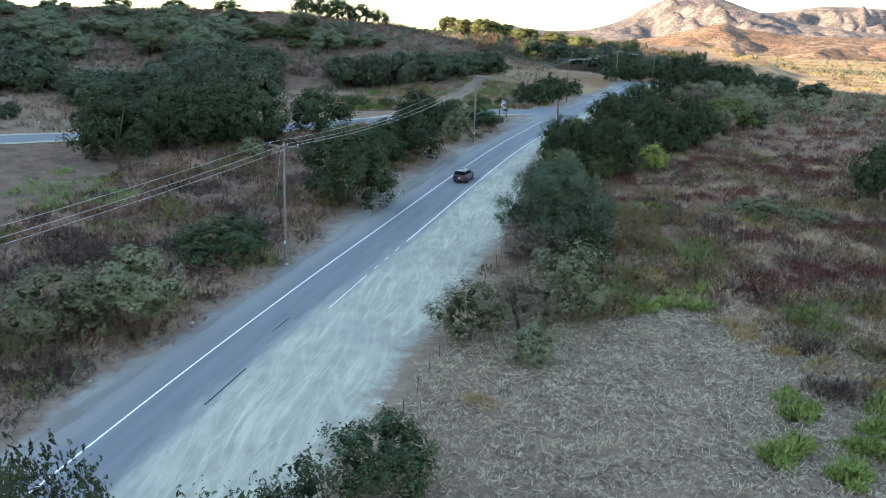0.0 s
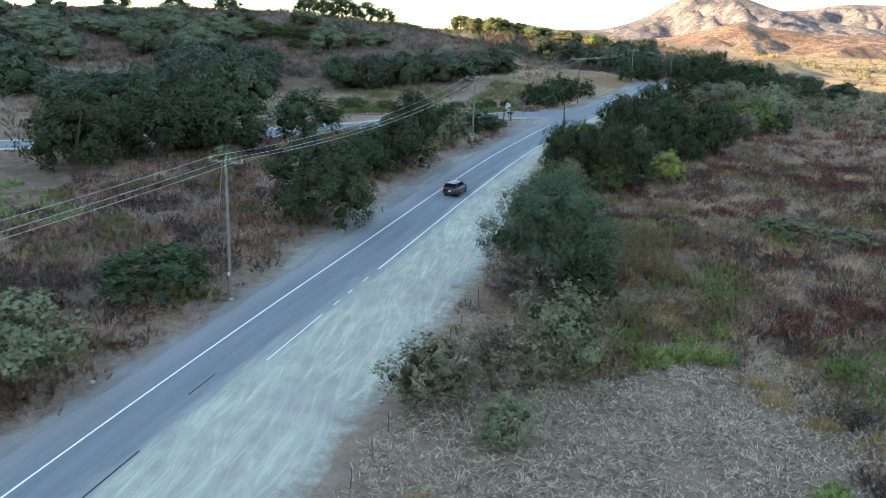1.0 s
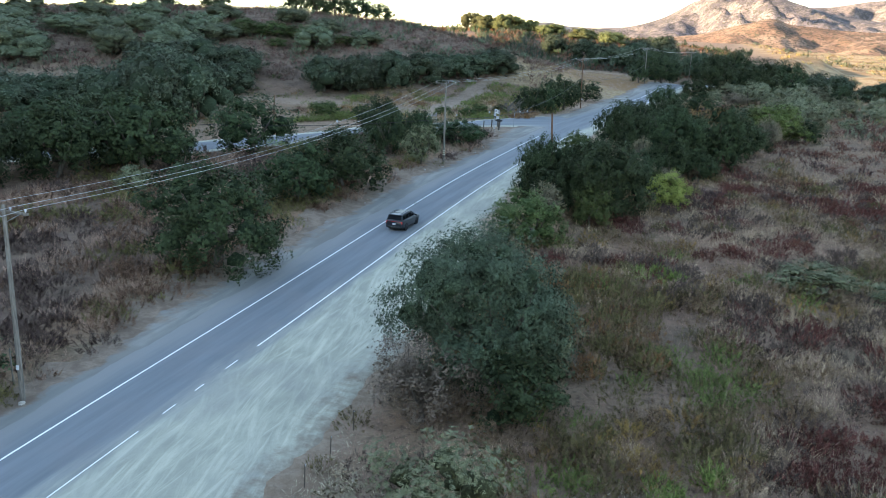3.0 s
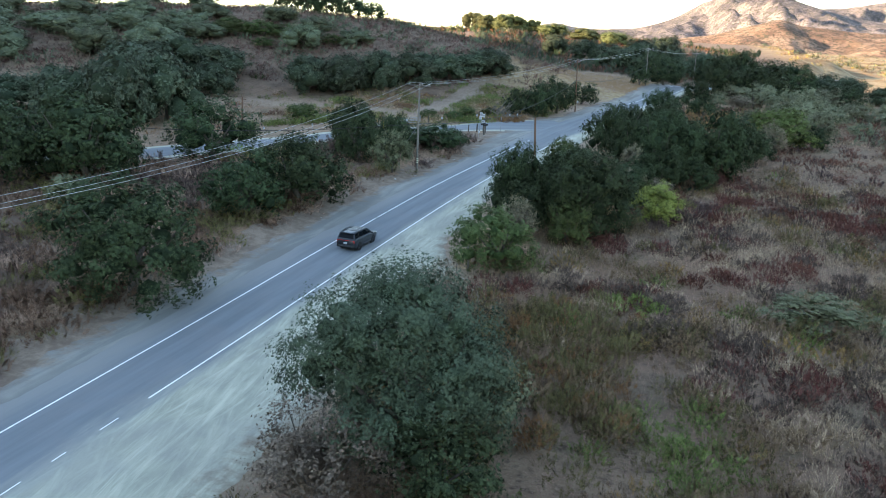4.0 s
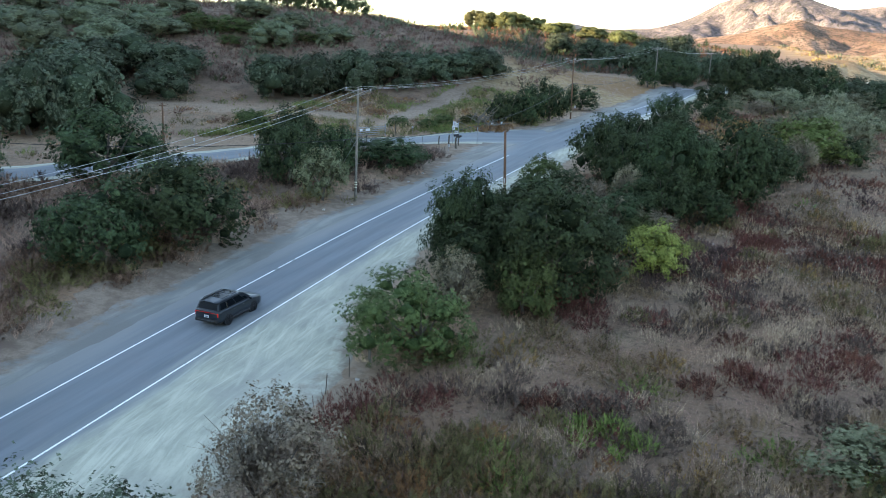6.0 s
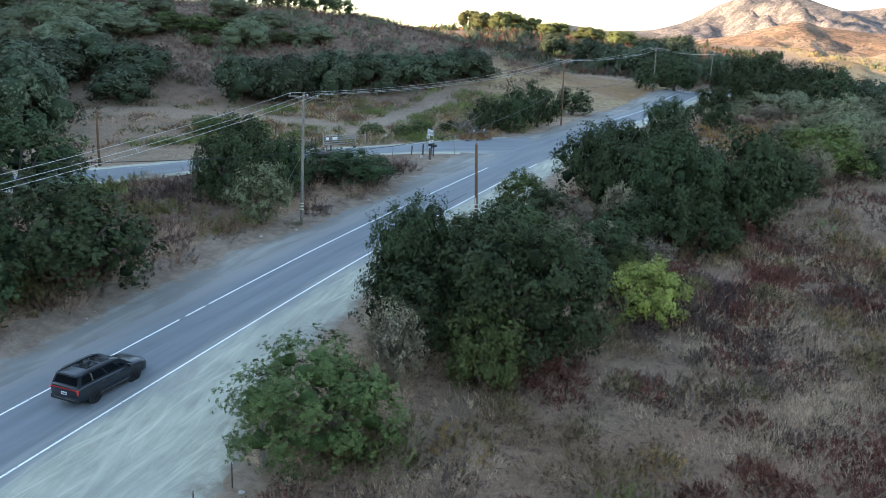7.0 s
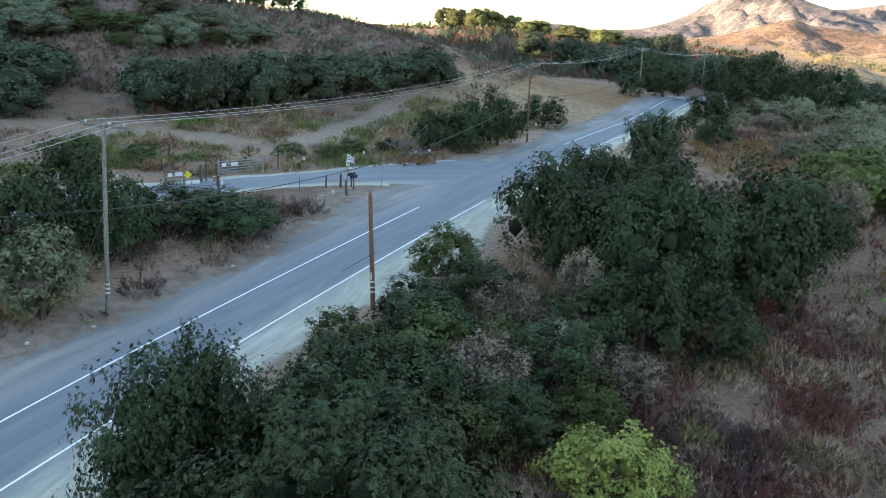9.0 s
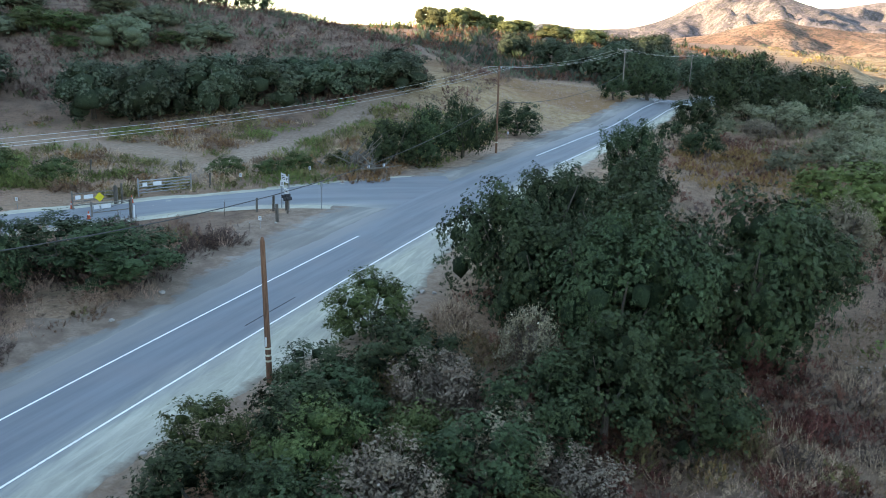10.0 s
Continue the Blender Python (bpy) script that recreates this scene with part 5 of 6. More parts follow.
        r = own.uniform(lo, hi, len(x))
        brush("dry_scrub", mat, own, x, y, r, r * tall, 190, 24, label, 0.5, 0.022, 0.5, 0.30)


build_brush()


# ---- shapes for made things ----
def box(bm, sx, sy, sz, m=None, bevel=0.0):
    """A box of that size centred at the pose m, with softened edges if asked."""
    got = bmesh.ops.create_cube(bm, size=1.0)
    bmesh.ops.scale(bm, vec=(sx, sy, sz), verts=got["verts"])
    if bevel:
        edges = list({e for v in got["verts"] for e in v.link_edges})
        made = bmesh.ops.bevel(bm, geom=edges, offset=bevel, segments=2, affect="EDGES", profile=0.6)
        verts = list({v for f in made["faces"] for v in f.verts} | {v for v in got["verts"] if v.is_valid})
    else:
        verts = got["verts"]
    if m is not None:
        bmesh.ops.transform(bm, matrix=m, verts=verts)


def rod(bm, a, b, ra, rb=None, sides=8):
    a, b = Vector(a), Vector(b)
    tube(bm, [a, a.lerp(b, 0.5), b], [ra, ((ra + (rb or ra)) / 2), rb or ra], sides)


def at(x, y, lift=0.0):
    return float(ground_z(x, y)) + lift


def stand(name, x, y, turn=0.0, lift=0.0):
    ob = new(name)
    ob.matrix_basis = pose(x, y, at(x, y, lift), 0, 0, turn)
    return ob


# ---- power line ----
LINE_X, LINE_D = (-1.25, 0.22, 1.1), 0.0


def power_pole(x, y, h, lean, material, label, pegs=False, bands=0, tag=False):
    """A wooden pole with crossarm, insulators and hardware. lean: how far the top stands off the base."""
    pole = stand("utility_pole", x, y)
    top = Vector((lean[0], lean[1], h))
    on = lambda s: top * s  # noqa: E731
    bm = bmesh.new()
    tube(bm, [(0, 0, -0.4), on(0.02), on(0.5), on(1.0), on(1.0) + Vector((0, 0, 0.06))], [0.130, 0.126, 0.110, 0.088, 0.04], 12)
    part("pole", bm, material, pole, smooth=True)
    arm_at = on(1.0) + Vector((0, 0.16, -0.32))
    bm = bmesh.new()
    box(bm, 2.6, 0.10, 0.12, Matrix.Translation(arm_at + Vector((-0.08, 0, 0))), 0.012)
    part("crossarm", bm, POLE_GREY, pole)
    for s in (-1, 1):
        bm = bmesh.new()
        rod(bm, arm_at + Vector((s * 0.75, 0.03, -0.04)), on(0.92) + Vector((0, 0.12, 0)), 0.018)
        part("brace", bm, METAL, pole)
    for dx in LINE_X:
        bm = bmesh.new()
        tube(bm, [arm_at + Vector((dx, 0, z)) for z in (0.04, 0.12, 0.14, 0.18, 0.20, 0.25)], [0.02, 0.02, 0.07, 0.045, 0.065, 0.03], 10)
        part("insulator", bm, INSULATOR, pole, "pale grey porcelain insulator")
    if pegs:
        for k in range(11):
            s = 0.28 + 0.052 * k
            bm = bmesh.new()
            side = 1 if k % 2 else -1
            rod(bm, on(s), on(s) + Vector((side * 0.33, 0, 0.02)), 0.014, 0.014, 6)
            part("climbing_peg", bm, METAL, pole)
    for k in range(bands):
        bm = bmesh.new()
        tube(bm, [on((1.15 + 0.22 * k) / h), on((1.23 + 0.22 * k) / h)], [0.136, 0.136], 12)
        part("marker_band", bm, BAND, pole, "pale reflective band")
    if tag:
        bm = bmesh.new()
        box(bm, 0.16, 0.02, 0.24, Matrix.Translation(on(1.75 / h) + Vector((0, -0.132, 0))), 0.004)
        part("tag", bm, WHITE, pole, "white metal tag")
    return tagged(pole, label, "utility pole", "power poles")


INSULATOR = plain("porcelain", (0.5, 0.5, 0.5), 0.25)
BAND = plain("reflective_band", (0.72, 0.68, 0.50), 0.4, 0.0, 0.1)
POLES = ((-26.0, -11.5, 9.6, (-0.2, 0.4)), (-26.5, 52.2, 9.5, (-0.3, 0.35)), (-26.8, 115.8, 9.8, (-0.35, 1.0)), (-21.0, 180.6, 9.4, (-0.5, 1.1)), (-14.3, 238.5, 9.0, (-0.3, 0.6)), (-5.5, 298.0, 9.4, (0, 0)))
power_pole(*POLES[0], POLE_GREY, "weathered wooden utility pole with a crossarm")
p = power_pole(*POLES[1], POLE_GREY, "tall weathered wooden utility pole with a white tag", tag=True)
bm = bmesh.new()
rod(bm, (-0.45, 0.1, 8.9), (-0.75, 0.0, 5.4), 0.025, 0.02, 6)
part("guy_strut", bm, METAL, p)
p = power_pole(*POLES[2], POLE_GREY, "grey wooden utility pole with pegs and pale bands", True, 3)
power_pole(*POLES[3], POLE_BROWN, "brown wooden utility pole carrying a low cable", False, 1)
power_pole(*POLES[4], POLE_GREY, "wooden utility pole among far oaks")
power_pole(*POLES[5], POLE_GREY, "distant wooden utility pole by the bend")


def hang(a, b, sag, n=14):
    a, b = Vector(a), Vector(b)
    return [a.lerp(b, k / n) - Vector((0, 0, sag * 4 * (k / n) * (1 - k / n))) for k in range(n + (0))] + [b]


def cable(name, ends, sags, radius, material, label):
    bm = bmesh.new()
    pts = []
    for (a, b), s in zip(zip(ends, ends[1:]), sags):
        pts += hang(a, b, s)[: None if b is ends[-1] else -1]
    tube(bm, pts, [radius] * len(pts), 5)
    tagged(part(name, bm, material), label, "cable", "overhead cables")


for dx in LINE_X:
    cable("power_cable", [(x + l[0] + dx, y + l[1] + 0.16, at(x, y) + h - 0.09) for x, y, h, l in POLES], (0.7, 1.3, 0.9, 0.8, 0.7), 0.0095, WIRE, "thin pale aluminium power cable strung between poles")
cable("telephone_cable", [(-60.5, 104.0, at(-60, 104) + 4.2), (-27.0, 116.3, at(-26.8, 115.8) + 5.4), (-21.2, 181.1, at(-21, 180.6) + 5.6), (-14.4, 238.8, at(-14.3, 238.5) + 5.0)], (0.7, 2.2, 1.6), 0.03, WIRE_DARK, "black telephone cable sagging between poles")
cable("guy_wire", [(-26.95, 116.2, at(-26.8, 115.8) + 5.3), (-30.4, 117.4, at(-30.4, 117.4))], (0.0,), 0.014, METAL, "steel guy wire anchored in the bank")


def stub_pole(x, y, h, lean):
    pole = stand("stub_pole", x, y)
    top = Vector((lean[0], lean[1], h))
    bm = bmesh.new()
    tube(bm, [(0, 0, -0.4), top * 0.02, top * 0.5, top * 0.97, top], [0.14, 0.135, 0.12, 0.105, 0.05], 12)
    part("pole", bm, POLE_BROWN, pole, smooth=True)
    for z in (0.95, 1.2, 1.5):
        bm = bmesh.new()
        tube(bm, [top * (z / h), top * ((z + 0.08) / h)], [0.142, 0.142], 12)
        part("marker_band", bm, BAND, pole, "pale reflective band")
    bm = bmesh.new()
    box(bm, 0.07, 0.02, 0.42, Matrix.Translation(top * (1.85 / h) + Vector((0, -0.135, 0))), 0.003)
    part("tag", bm, WHITE, pole, "narrow white marker strip")
    tagged(pole, "reddish-brown wooden stub pole without wires", "utility pole")


stub_pole(-14.9, 122.2, 6.3, (-0.45, 0.35))
small = stand("utility_pole", -56.0, 126.5)
bm = bmesh.new()
tube(bm, [(0, 0, -0.3), (0, 0, 3), (0.05, 0.05, 5.6)], [0.14, 0.12, 0.09], 9)
part("pole", bm, POLE_BROWN, small, smooth=True)
bm = bmesh.new()
box(bm, 1.0, 0.08, 0.09, Matrix.Translation((0.05, 0.1, 5.3)), 0.01)
part("crossarm", bm, POLE_BROWN, small)
tagged(small, "short dark wooden pole beside the side road", "utility pole")


# ---- the car ----
PAINTWORK = Nodes("dark_grey_car_paint")
flake = PAINTWORK.noise(900, 2)
PAINTWORK.finish(PAINTWORK.mix(flake, (0.007, 0.012, 0.017), (0.013, 0.020, 0.027)), 0.28, metal=0.0, specular=0.35)
PAINTWORK.bsdf.inputs["Coat Weight"].default_value = 0.3
PAINTWORK.bsdf.inputs["Coat Roughness"].default_value = 0.06
PAINTWORK = PAINTWORK.mat
TINT = Nodes("tinted_glass")
TINT.finish((0.006, 0.008, 0.010), 0.04, specular=0.25)
TINT.bsdf.inputs["IOR"].default_value = 1.22
TINT = TINT.mat
TYRE = plain("tyre_rubber", (0.018, 0.018, 0.019), 0.8)
RIM = plain("black_alloy", (0.03, 0.03, 0.032), 0.35, 0.7)
TRIM = plain("black_plastic_trim", (0.02, 0.02, 0.021), 0.6)
CHROME = plain("satin_chrome", (0.55, 0.56, 0.57), 0.22, 0.95, 0.05)
LAMP_RED = Nodes("red_lamp_lens")
LAMP_RED.finish((0.28, 0.012, 0.012), 0.25)
LAMP_RED.bsdf.inputs["Emission Color"].default_value = (1.0, 0.06, 0.05, 1)
LAMP_RED.bsdf.inputs["Emission Strength"].default_value = 0.06
LAMP_RED = LAMP_RED.mat
LAMP_CLEAR = plain("headlamp_lens", (0.70, 0.73, 0.76), 0.1, 0.0, 0.05)


def loft(bm, rings, close=True):
    made = [[bm.verts.new(p) for p in ring] for ring in rings]
    n = len(made[0])
    for a, b in zip(made, made[1:]):
        for k in range(n):
            bm.faces.new((a[k], a[(k + 1) % n], b[(k + 1) % n], b[k]))
    if close:
        bm.faces.new(made[0][::-1])
        bm.faces.new(made[-1])
    bmesh.ops.recalc_face_normals(bm, faces=bm.faces)


def pane(name, quad, material, parent, thick=0.014, u=(0, 1), v=(0, 1), label=""):
    """A slab on a face given by its corners (low a, low b, high b, high a), cut to the range u, v."""
    la, lb, hb, ha = (Vector(q) for q in quad)
    pt = lambda s, t: la.lerp(lb, s).lerp(ha.lerp(hb, s), t)  # noqa: E731
    low = [pt(u[0], v[0]), pt(u[1], v[0]), pt(u[1], v[1]), pt(u[0], v[1])]
    nrm = (low[1] - low[0]).cross(low[3] - low[0]).normalized()
    bm = bmesh.new()
    a = [bm.verts.new(p - nrm * 0.004) for p in low]
    mid = sum(low, Vector()) / 4
    b = [bm.verts.new(p.lerp(mid, 0.03) + nrm * thick) for p in low]
    for k in range(4):
        bm.faces.new((a[k], a[(k + 1) % 4], b[(k + 1) % 4], b[k]))
    bm.faces.new(b)
    bm.faces.new(a[::-1])
    return part(name, bm, material, parent, label)


def build_car(x, y, turn):
    car = stand("car", x, y, turn, 0.055)
    car.matrix_basis = car.matrix_basis @ Matrix.Scale(0.855, 4)
    rings = []
    for sy, w, zb, zs in ((-2.40, 0.82, 0.44, 1.00), (-2.34, 0.90, 0.33, 1.08), (-2.05, 0.935, 0.27, 1.11), (-1.4, 0.945, 0.25, 1.10), (0, 0.945, 0.25, 1.08), (0.95, 0.945, 0.25, 1.06), (1.40, 0.935, 0.26, 1.03), (2.0, 0.92, 0.28, 0.98), (2.32, 0.86, 0.30, 0.90), (2.46, 0.72, 0.36, 0.78)):
        half = [(w * 0.90, zb), (w * 0.985, zb + 0.10), (w, 0.58), (w * 0.992, zs - 0.16), (w * 0.955, zs - 0.05), (w * 0.86, zs), (w * 0.40, zs + 0.03)]
        rings.append([(px, sy, pz) for px, pz in half] + [(-px, sy, pz) for px, pz in half[::-1]])
    bm = bmesh.new()
    loft(bm, rings)
    part("body", bm, PAINTWORK, car, smooth=False).data.shade_smooth()
    # cabin: pillars and roof frame, on which the panes sit
    zl, zt = 1.065, 1.60
    low = ((-0.87, -2.30), (0.87, -2.30), (0.86, 1.30), (-0.86, 1.30))
    high = ((-0.72, -2.06), (0.72, -2.06), (0.70, 0.46), (-0.70, 0.46))
    bm = bmesh.new()
    loft(bm, [[(px, py, zl) for px, py in low], [(px, py, zt) for px, py in high]])
    cabin = part("cabin", bm, PAINTWORK, car)
    L = [(px, py, zl) for px, py in low]
    H = [(px, py, zt) for px, py in high]
    pane("rear_window", (L[0], L[1], H[1], H[0]), TINT, car, u=(0.06, 0.94), v=(0.14, 0.93), label="dark tinted rear window")
    pane("windscreen", (L[2], L[3], H[3], H[2]), TINT, car, u=(0.05, 0.95), v=(0.10, 0.95))
    for a, b in ((1, 2), (3, 0)):
        for ua, ub in ((0.05, 0.24), (0.28, 0.52), (0.55, 0.80), (0.815, 0.90)):
            if a == 3:
                ua, ub = 1 - ub, 1 - ua
            pane("side_window", (L[a], L[b], H[b], H[a]), TINT, car, u=(ua, ub), v=(0.14, 0.86 if ub - ua > 0.1 else 0.5), label="dark tinted side window")
        ua, ub = (0.245, 0.275) if a == 1 else (0.725, 0.755)
        pane("pillar_trim", (L[a], L[b], H[b], H[a]), CHROME, car, 0.016, (ua, ub), (0.10, 0.92), "satin silver pillar trim")
    bm = bmesh.new()
    roof = []
    for sy, w, z in ((-2.24, 0.66, 1.610), (-2.08, 0.725, 1.620), (-1.2, 0.75, 1.648), (-0.3, 0.745, 1.652), (0.40, 0.71, 1.615), (0.54, 0.68, 1.585)):
        roof.append([(-w, sy, z - 0.045), (-w * 0.94, sy, z - 0.008), (-w * 0.5, sy, z + 0.012), (w * 0.5, sy, z + 0.012), (w * 0.94, sy, z - 0.008), (w, sy, z - 0.045), (w * 0.5, sy, z - 0.06), (-w * 0.5, sy, z - 0.06)])
    loft(bm, roof)
    roof_ob = part("roof", bm, PAINTWORK, car)
    roof_ob.data.shade_smooth()
    for a, b in ((-0.42, 0.18), (-1.35, -0.55)):
        bm = bmesh.new()
        box(bm, 0.92, b - a, 0.014, Matrix.Translation((0, (a + b) / 2, 1.668)), 0.005)
        part("sunroof", bm, TINT, roof_ob, "dark glass roof panel")
    for s in (-1, 1):
        bm = bmesh.new()
        tube(bm, [(s * 0.69, -1.80, 1.625), (s * 0.70, -1.65, 1.675), (s * 0.70, -0.7, 1.695), (s * 0.69, 0.1, 1.68), (s * 0.68, 0.3, 1.61)], [0.018] * 5, 6)
        part("roof_rail", bm, TRIM, roof_ob)
    # rear: bumper, lamps, chrome strip, plate
    bm = bmesh.new()
    box(bm, 1.74, 0.16, 0.24, pose(0, -2.36, 0.43), 0.05)
    part("rear_bumper", bm, TRIM, car)
    bm = bmesh.new()
    box(bm, 1.30, 0.02, 0.03, pose(0, -2.445, 0.46), 0.006)
    part("bumper_strip", bm, CHROME, car, "thin chrome bumper strip")
    bm = bmesh.new()
    box(bm, 1.56, 0.05, 0.022, pose(0, -2.385, 0.97), 0.006)
    part("light_bar", bm, LAMP_RED, car, "thin red light bar across the tailgate")
    for s in (-1, 1):
        bm = bmesh.new()
        box(bm, 0.10, 0.10, 0.26, pose(s * 0.825, -2.345, 0.86), 0.025)
        part("tail_lamp", bm, LAMP_RED, car, "glowing red tail lamp")
    bm = bmesh.new()
    box(bm, 0.34, 0.02, 0.17, pose(0, -2.415, 0.72), 0.004)
    plate = part("number_plate", bm, WHITE, car, "white number plate")
    bm = bmesh.new()
    box(bm, 0.24, 0.008, 0.05, pose(0, -2.427, 0.72))
    part("lettering_bar", bm, TRIM, plate)
    bm = bmesh.new()
    box(bm, 0.9, 0.16, 0.03, pose(0, -2.20, 1.625, -12), 0.01)
    part("rear_spoiler", bm, PAINTWORK, car)
    bm = bmesh.new()
    box(bm, 0.5, 0.02, 0.02, pose(0, -2.33, 1.11, 25), 0.005)
    part("rear_wiper", bm, TRIM, car)
    # sides: sills, arches, mirrors, handles
    for s in (-1, 1):
        bm = bmesh.new()
        box(bm, 0.06, 2.1, 0.14, pose(s * 0.905, 0, 0.30), 0.02)
        sill = part("side_sill", bm, TRIM, car)
        bm = bmesh.new()
        box(bm, 0.015, 2.0, 0.025, pose(s * 0.942, 0, 0.38), 0.004)
        part("sill_strip", bm, CHROME, sill, "chrome sill strip")
        bm = bmesh.new()
        box(bm, 0.22, 0.13, 0.15, pose(s * 1.03, 0.92, 1.12), 0.04)
        part("door_mirror", bm, PAINTWORK, car)
        for hy in (-0.78, 0.22):
            bm = bmesh.new()
            box(bm, 0.03, 0.20, 0.03, pose(s * 0.945, hy, 0.92), 0.008)
            part("door_handle", bm, CHROME, car)
        bm = bmesh.new()
        box(bm, 0.16, 0.20, 0.14, pose(s * 0.74, 2.30, 0.79), 0.03)
        part("headlamp", bm, LAMP_CLEAR, car, "clear headlamp")
        for wy in (-1.36, 1.36):
            bm = bmesh.new()
            tube(bm, [(s * 0.80, wy, 0.37), (s * 0.936, wy, 0.37), (s * 0.941, wy, 0.37)], [0.44, 0.44, 0.43], 28)
            part("wheel_arch", bm, TRIM, car)
            wheel = new("wheel")
            wheel.parent = car
            bm = bmesh.new()
            tube(bm, [(s * px, wy, 0.36) for px in (0.70, 0.73, 0.92, 0.952, 0.956)], [0.345, 0.378, 0.378, 0.350, 0.28], 28)
            part("tyre", bm, TYRE, wheel)
            bm = bmesh.new()
            tube(bm, [(s * px, wy, 0.36) for px in (0.93, 0.958, 0.962)], [0.26, 0.255, 0.06], 20)
            for k in range(5):
                a = k * math.tau / 5
                rod(bm, (s * 0.963, wy + math.cos(a) * 0.05, 0.36 + math.sin(a) * 0.05), (s * 0.963, wy + math.cos(a) * 0.24, 0.36 + math.sin(a) * 0.24), 0.03, 0.025, 5)
            part("rim", bm, RIM, wheel)
    bm = bmesh.new()
    box(bm, 1.1, 0.06, 0.26, pose(0, 2.44, 0.62), 0.03)
    part("grille", bm, TRIM, car)
    tagged(car, "dark grey large family car driving in its lane", "car")


build_car(-21.55, 89.35, -1.4)


# ---- fence posts, signs and gates ----
def steel_post(x, y, h, lean=(0, 0), label="thin rusty steel fence post", material=None):
    p = stand("fence_post", x, y)
    bm = bmesh.new()
    box(bm, 0.045, 0.012, h + 0.3, pose(0, 0, h / 2 - 0.15), 0.003)
    box(bm, 0.012, 0.045, h + 0.3, pose(0, 0.02, h / 2 - 0.15), 0.003)
    part("post", bm, material or RUST, p)
    bm = bmesh.new()
    box(bm, 0.05, 0.03, 0.09, pose(0, 0.01, h - 0.05), 0.004)
    part("cap", bm, WHITE, p, "white painted tip")
    p.rotation_euler = (radians(lean[0]), radians(lean[1]), 0)
    return tagged(p, label, "post", "fence posts")


for k, (x, y) in enumerate(((-9.6, 28.2), (-9.7, 31.1), (-9.8, 33.8), (-9.9, 36.4), (-10.0, 38.7), (-10.6, 50.7), (-10.6, 53.0), (-10.7, 55.6), (-10.8, 58.2), (-11.0, 61.1), (-11.1, 63.6), (-12.1, 83.2), (-11.9, 85.2))):
    steel_post(x, y, 1.05, (3 * math.sin(k * 2.1), 3 * math.sin(k * 1.3)))


def wood_post(x, y, h, r=0.09, lean=(0, 0), label="weathered wooden fence post", material=None):
    p = stand("fence_post", x, y)
    bm = bmesh.new()
    tube(bm, [(0, 0, -0.3), (0, 0, h * 0.5), (0.02, 0.01, h), (0.02, 0.01, h + 0.02)], [r * 1.05, r, r * 0.95, r * 0.6], 8)
    part("post", bm, material or BARK, p)
    p.rotation_euler = (radians(lean[0]), radians(lean[1]), 0)
    return tagged(p, label, "post", "wooden posts")


wood_post(-11.5, 86.7, 1.9, 0.08, (2, -3), "leaning grey wooden post with wire stubs", POLE_GREY)
for k, (x, y, h) in enumerate(((-30.6, 146.7, 1.05), (-29.5, 147.3, 1.2), (-27.6, 144.6, 1.3), (-52.5, 153.6, 1.2), (-45.4, 157.6, 1.15), (-44.1, 154.7, 0.6), (-39.4, 153.4, 1.3), (-38.2, 141.8, 1.4), (-42.5, 145.2, 1.5), (-42.2, 145.6, 1.6))):
    wood_post(x, y, h, 0.08 + 0.02 * (k % 3), (4 * math.sin(k * 1.9), 5 * math.sin(k * 2.7)))
wood_post(-37.6, 141.4, 1.1, 0.06, (0, 0), "white painted marker post", WHITE)
wood_post(-28.2, 53.3, 2.0, 0.04, (2, 1), "thin grey stake beside the pole", POLE_GREY)
for x, y, h in ((-31.9, 144.3, 1.2), (-27.9, 141.3, 0.8), (-28.5, 137.9, 1.1)):
    steel_post(x, y, h, (2, 4), "thin dark steel stake in dry grass")


def reflector(x, y, h=0.75):
    p = stand("road_reflector", x, y)
    bm = bmesh.new()
    rod(bm, (0, 0, -0.2), (0, 0, h), 0.018, 0.018, 6)
    part("stake", bm, METAL, p)
    bm = bmesh.new()
    box(bm, 0.24, 0.015, 0.30, pose(0, -0.02, h), 0.01)
    plate = part("plate", bm, WHITE, p, "white reflector plate")
    for dz in (-0.06, 0.05):
        bm = bmesh.new()
        box(bm, 0.12, 0.008, 0.03, pose(0, -0.03, h + dz))
        part("lettering_bar", bm, TRIM, plate)
    tagged(p, "small white marker plate on a thin stake", "marker", "white marker plates")


for x, y in ((-38.1, 156.2), (-33.6, 160.8), (-28.8, 163.5), (-27.8, 164.8), (-47.8, 140.7), (-27.8, 142.6), (-56.5, 132.6), (-51.8, 138.2), (-88.6, 96.1), (-22.7, 192.3), (-8.9, 241)):
    reflector(x, y)


def notice_sign():
    s = stand("notice_sign", -29.0, 148.2, -25)
    for dx in (-0.45, 0.5):
        bm = bmesh.new()
        box(bm, 0.08, 0.06, 3.1, pose(dx, 0, 1.25), 0.006)
        part("post", bm, METAL, s)
    for dx, z, w, h in ((-0.12, 2.45, 0.55, 0.62), (0.32, 2.35, 0.34, 0.52), (-0.32, 1.95, 0.5, 0.42), (0.22, 1.45, 0.6, 0.42)):
        bm = bmesh.new()
        box(bm, w, 0.025, h, pose(dx, -0.05, z), 0.012)
        board = part("board", bm, WHITE, s, "white notice board")
        for k in range(3):
            bm = bmesh.new()
            box(bm, w * 0.7, 0.008, h * 0.08, pose(dx, -0.066, z + h * (0.22 - 0.2 * k)))
            part("lettering_bar", bm, TRIM, board)
    tagged(s, "white notice boards on two steel posts at the junction", "sign")


